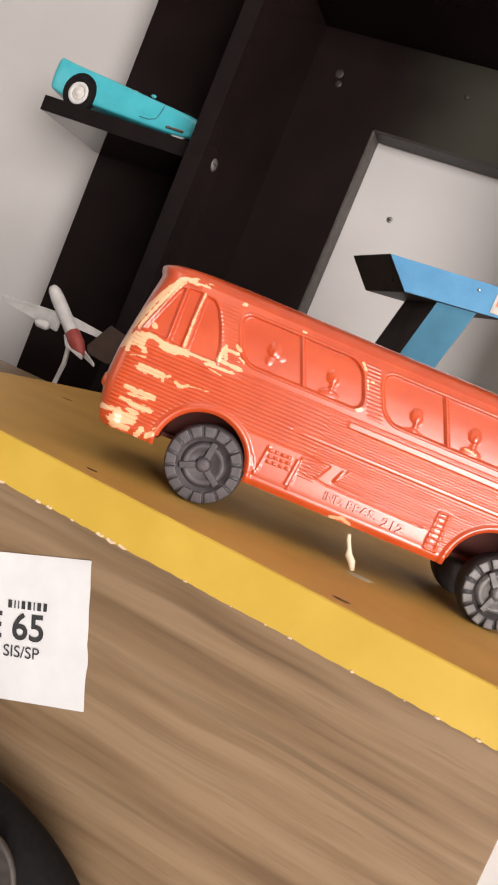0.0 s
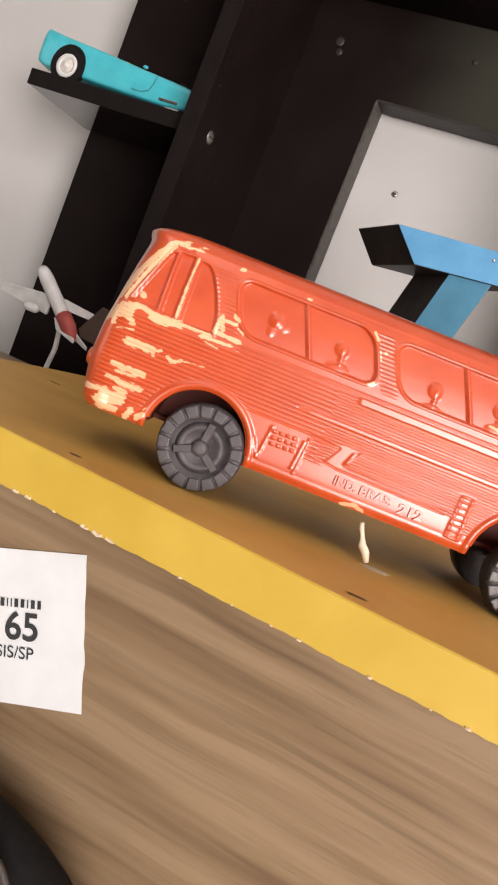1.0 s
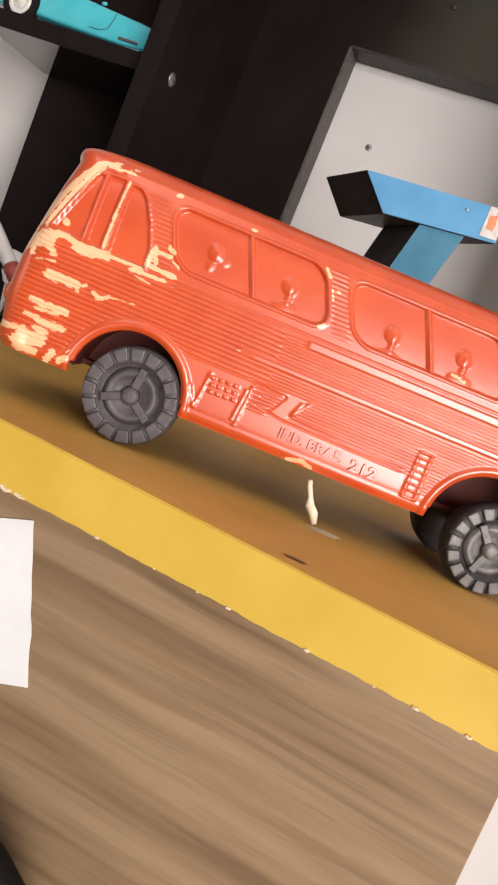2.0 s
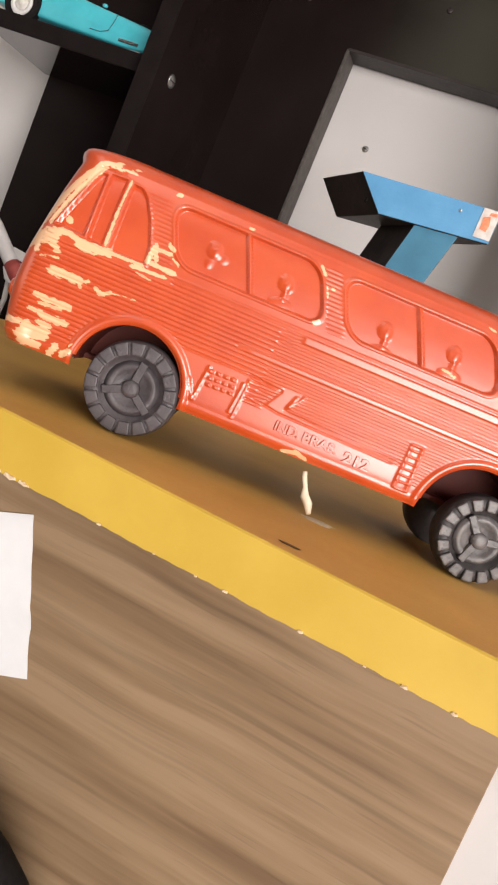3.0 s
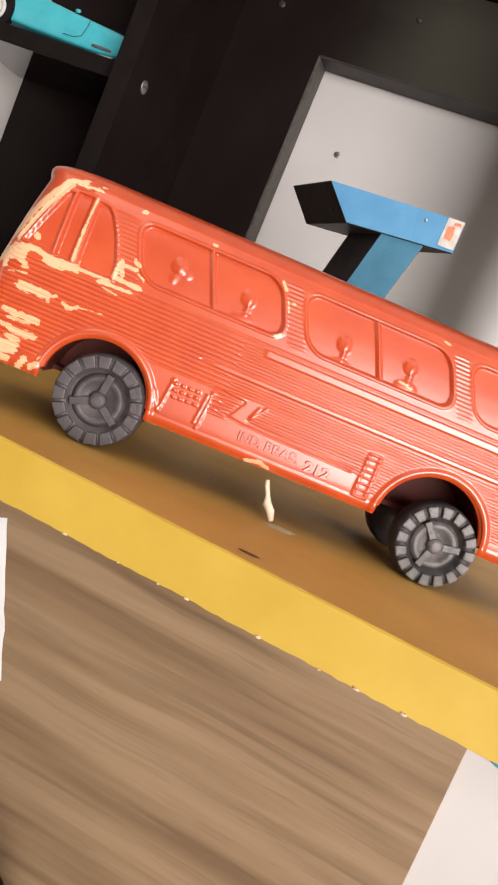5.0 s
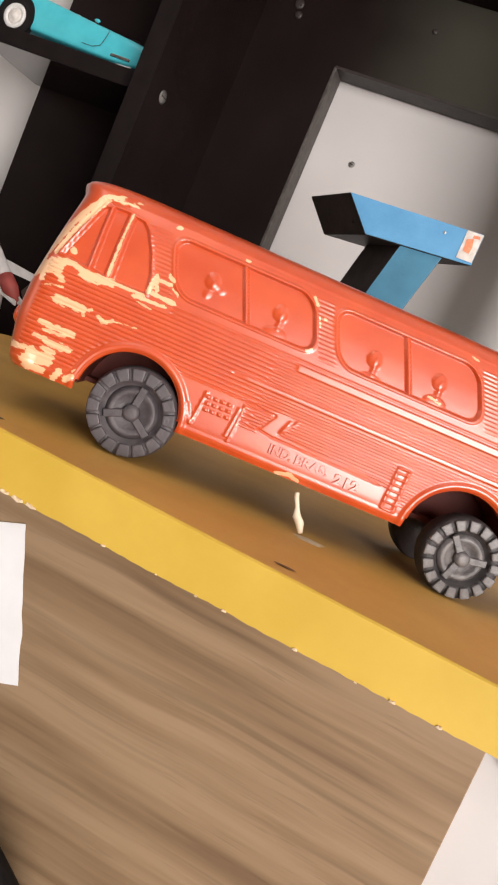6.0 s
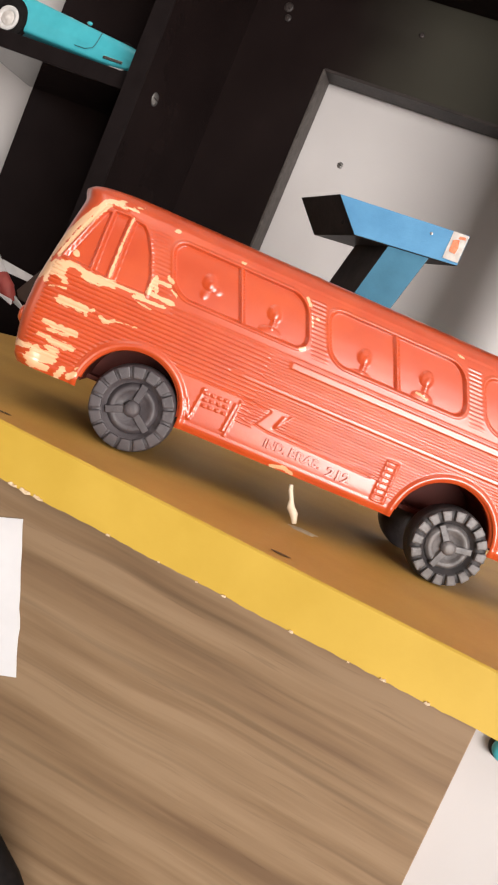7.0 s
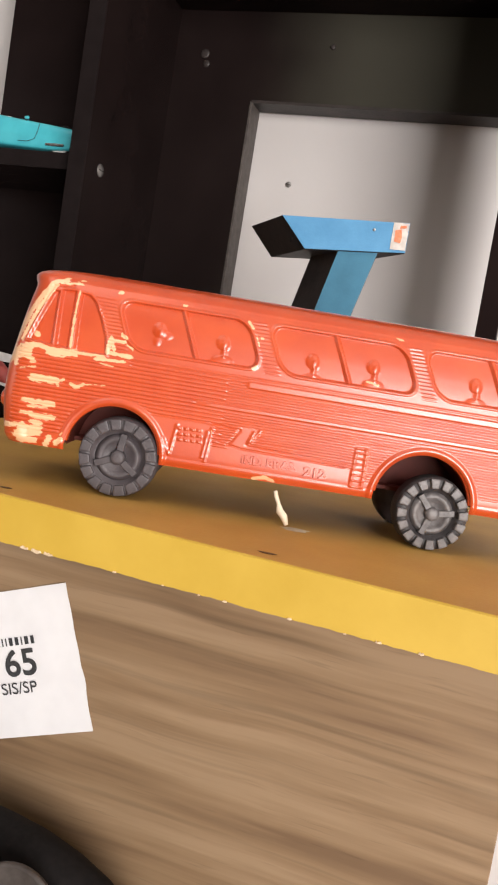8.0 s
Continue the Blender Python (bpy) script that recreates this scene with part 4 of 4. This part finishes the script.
# ---------- blue and black stand ----------
st = thing("blue_stand", "blue-fronted black wooden stand with an angled leg behind the toy bus", "stand")
EX = (-0.045, 0.06, 0.0)
FY = 0.641
bar = [(-0.023, 0.2), (0.0795, 0.2035), (0.0795, 0.1800), (0.0, 0.1748)]
leg = [(0.0265, 0.1778), (0.059, 0.1812), (0.0135, 0.0), (-0.0145, 0.0)]
part("bar", prism([(x, FY, z) for x, z in bar], EX), M_DARK, st, bevel=0.0006)
part("bar_face", prism([(bar[0][0] + 0.0003, FY - 0.0016, bar[0][1] - 0.0004), (bar[1][0], FY - 0.0016, bar[1][1] - 0.0004), (bar[2][0], FY - 0.0016, bar[2][1] + 0.0003), (bar[3][0], FY - 0.0016, bar[3][1] + 0.0004)], (0, 0.0015, 0)), M_BLUE, st, "bright blue painted face", bevel=0.0003)
part("leg", prism([(x, FY + 0.003, z) for x, z in leg], (-0.032, 0.043, 0)), M_DARK, st, bevel=0.0006)
# leg face in a darker tone of the bar's blue
part("leg_face", prism([(x + (0.0004 if i in (0, 3) else -0.0004), FY + 0.0014, z) for i, (x, z) in enumerate(leg)], (0, 0.0015, 0)), M_BLUE2, st, "darker blue face of the leg", bevel=0.0003)
part("sticker", box(0.0675, 0.0794, FY - 0.0022, FY - 0.0017, 0.1820, 0.2026), M_LABEL, st, "torn grey-white sticker")
part("sticker_print", prism([(0.0700, FY - 0.0027, 0.1879), (0.0746, FY - 0.0027, 0.1871), (0.0754, FY - 0.0027, 0.1918), (0.0740, FY - 0.0027, 0.1978), (0.0696, FY - 0.0027, 0.1964)], (0, 0.0004, 0)), M_ORANGE, st, "faded orange print")
part("sticker_print", prism([(0.0728, FY - 0.0027, 0.1982), (0.0780, FY - 0.0027, 0.1989), (0.0776, FY - 0.0027, 0.2008), (0.0732, FY - 0.0027, 0.2004)], (0, 0.0004, 0)), M_ORANGE, st, "faded orange print")
part("nail", lathe([(0.0003, -0.0024), (0.0011, -0.002), (0.0013, -0.0014)], 12), M_DULL, st, m=pose(0.053, FY, 0.1955))
part("dent", lathe([(0.0002, -0.0006), (0.0016, -0.0004), (0.002, 0.0002)], 12), M_EDGE, st, m=pose(-0.0125, FY + 0.0, 0.1815, 0, 0, -53))

# ---------- model aeroplane ----------
pl = thing("model_aeroplane", "grey-white model aeroplane with red tail on a curved stand", "model aeroplane", pose(-0.2735, 0.64, 0.0))
ax = Vector((0.060, 0.0, -0.052)).normalized()
nose, tail = Vector((-0.030, 0.0, 0.071)), Vector((0.020, -0.004, 0.030))
part("fuselage", tube([nose, nose.lerp(tail, 0.06), nose.lerp(tail, 0.2), nose.lerp(tail, 0.75), tail], [0.0036, 0.0055, 0.0063, 0.0062, 0.005], 18), M_PLANE, pl, smooth=True)
part("tail_band", tube([nose.lerp(tail, 0.76), nose.lerp(tail, 0.95), nose.lerp(tail, 1.16)], [0.0066, 0.0070, 0.0035], 18), M_RED, pl, "dull red tail", smooth=True)
part("wing", prism([(-0.010, 0.0, 0.0515), (-0.012, 0.003, 0.034), (-0.085, 0.01, 0.0405), (-0.085, 0.008, 0.0455)], (0, 0.0025, 0.0012)), M_PLANE, pl, bevel=0.0006)
part("wing", prism([(-0.002, 0.004, 0.052), (0.006, 0.004, 0.044), (0.03, 0.05, 0.042), (0.026, 0.05, 0.046)], (0, 0.002, 0.0015)), M_PLANE, pl, bevel=0.0006)
part("tailplane", prism([(0.001, -0.004, 0.035), (0.008, -0.006, 0.026), (0.032, -0.012, 0.021), (0.03, -0.01, 0.024)], (0, 0.0016, 0.001)), M_PLANE, pl, bevel=0.0004)
part("tailplane", prism([(0.022, -0.003, 0.031), (0.026, -0.004, 0.024), (0.046, -0.012, 0.0195), (0.045, -0.012, 0.022)], (0, 0.0016, 0.001)), M_PLANE, pl, bevel=0.0004)
part("fin", prism([(0.026, -0.002, 0.034), (0.041, -0.002, 0.059), (0.071, -0.002, 0.054), (0.069, -0.002, 0.030), (0.050, -0.002, 0.026), (0.03, -0.002, 0.028)], (0, 0.002, 0)), M_FIN, pl, "dark brown tail fin", bevel=0.0005)
part("engine", lathe([(0.002, -0.008), (0.0042, -0.005), (0.0042, 0.004), (0.0025, 0.007)], 16, "X"), M_PLANE, pl, smooth=True, m=pose(-0.024, -0.003, 0.036))
part("stand", tube([(0.0, 0.002, 0.044), (0.005, 0.004, 0.028), (0.007, 0.005, 0.01), (0.004, 0.006, -0.012), (-0.004, 0.008, -0.0195)], 0.0022, 10), M_PLANE, pl, "curved pale stand", smooth=True)
part("foot", box(-0.03, 0.02, -0.015, 0.03, -0.0206, -0.0185), M_DARK, pl, bevel=0.0006)
structure("wood_top", box(-0.75, -0.2048, 0.6, 0.7165, -0.0395, -0.0206), M_WOOD, "narrow wood-grain ledge beside the yellow shelf", "ledge", bevel=0.0006)

# ---------- cream sprue under the bus and glue smear ----------
sp = thing("plastic_stub", "thin cream plastic stub standing under the toy bus", "plastic stub", BUS_M)
part("stub", tube([(0.0780, 0.002, 0.0160), (0.0788, 0.002, 0.0135), (0.0805, 0.001, 0.010), (0.0815, 0.0, 0.0068), (0.0838, -0.001, 0.0045), (0.0855, -0.002, 0.0008)], [0.0010, 0.0011, 0.0010, 0.0019, 0.0019, 0.0010], 9), M_CREAM, sp, smooth=True)
bm = lathe([(0.0003, 0.0006), (0.003, 0.0005), (0.005, 0.00035), (0.006, 0.0002), (0.0065, -0.0002)], 26, "Z")
for v in bm.verts:
    v.co.x *= 1.2 + 0.25 * math.sin(v.co.y * 900)
    v.co.y *= 0.8
tagged(part("glue_smear", bm, M_SMEAR, None, smooth=True, m=BUS_M @ pose(0.0895, -0.003, -0.0007)), "dried translucent glue smear on the yellow shelf", "glue smear")

# ---------- dark toy on the ledge below ----------
structure("lower_ledge", box(-0.75, 0.75, 0.38, 0.6015, -0.50, -0.482), M_WOOD, "lower wood-grain ledge in front of the panel", "ledge", bevel=0.0006)
dk = thing("dark_toy", "black rounded toy standing on the lower wood ledge", "toy", pose(-0.157, 0.53, -0.482))
bm = bmesh.new()
bmesh.ops.create_uvsphere(bm, u_segments=40, v_segments=20, radius=1)
for v in bm.verts:
    v.co = (v.co.x * 0.178, v.co.y * 0.05, 0.08 + (v.co.z * (0.111 if v.co.z > 0 else 0.08)))
part("body", bm, M_TYRE, dk, smooth=True)
part("rim", lathe([(0.034, -0.002), (0.036, -0.004), (0.038, -0.002), (0.037, 0.002), (0.034, 0.002)], 36), M_LINING, dk, "grey ring", smooth=True, m=pose(0.068, -0.047, 0.152, -8))
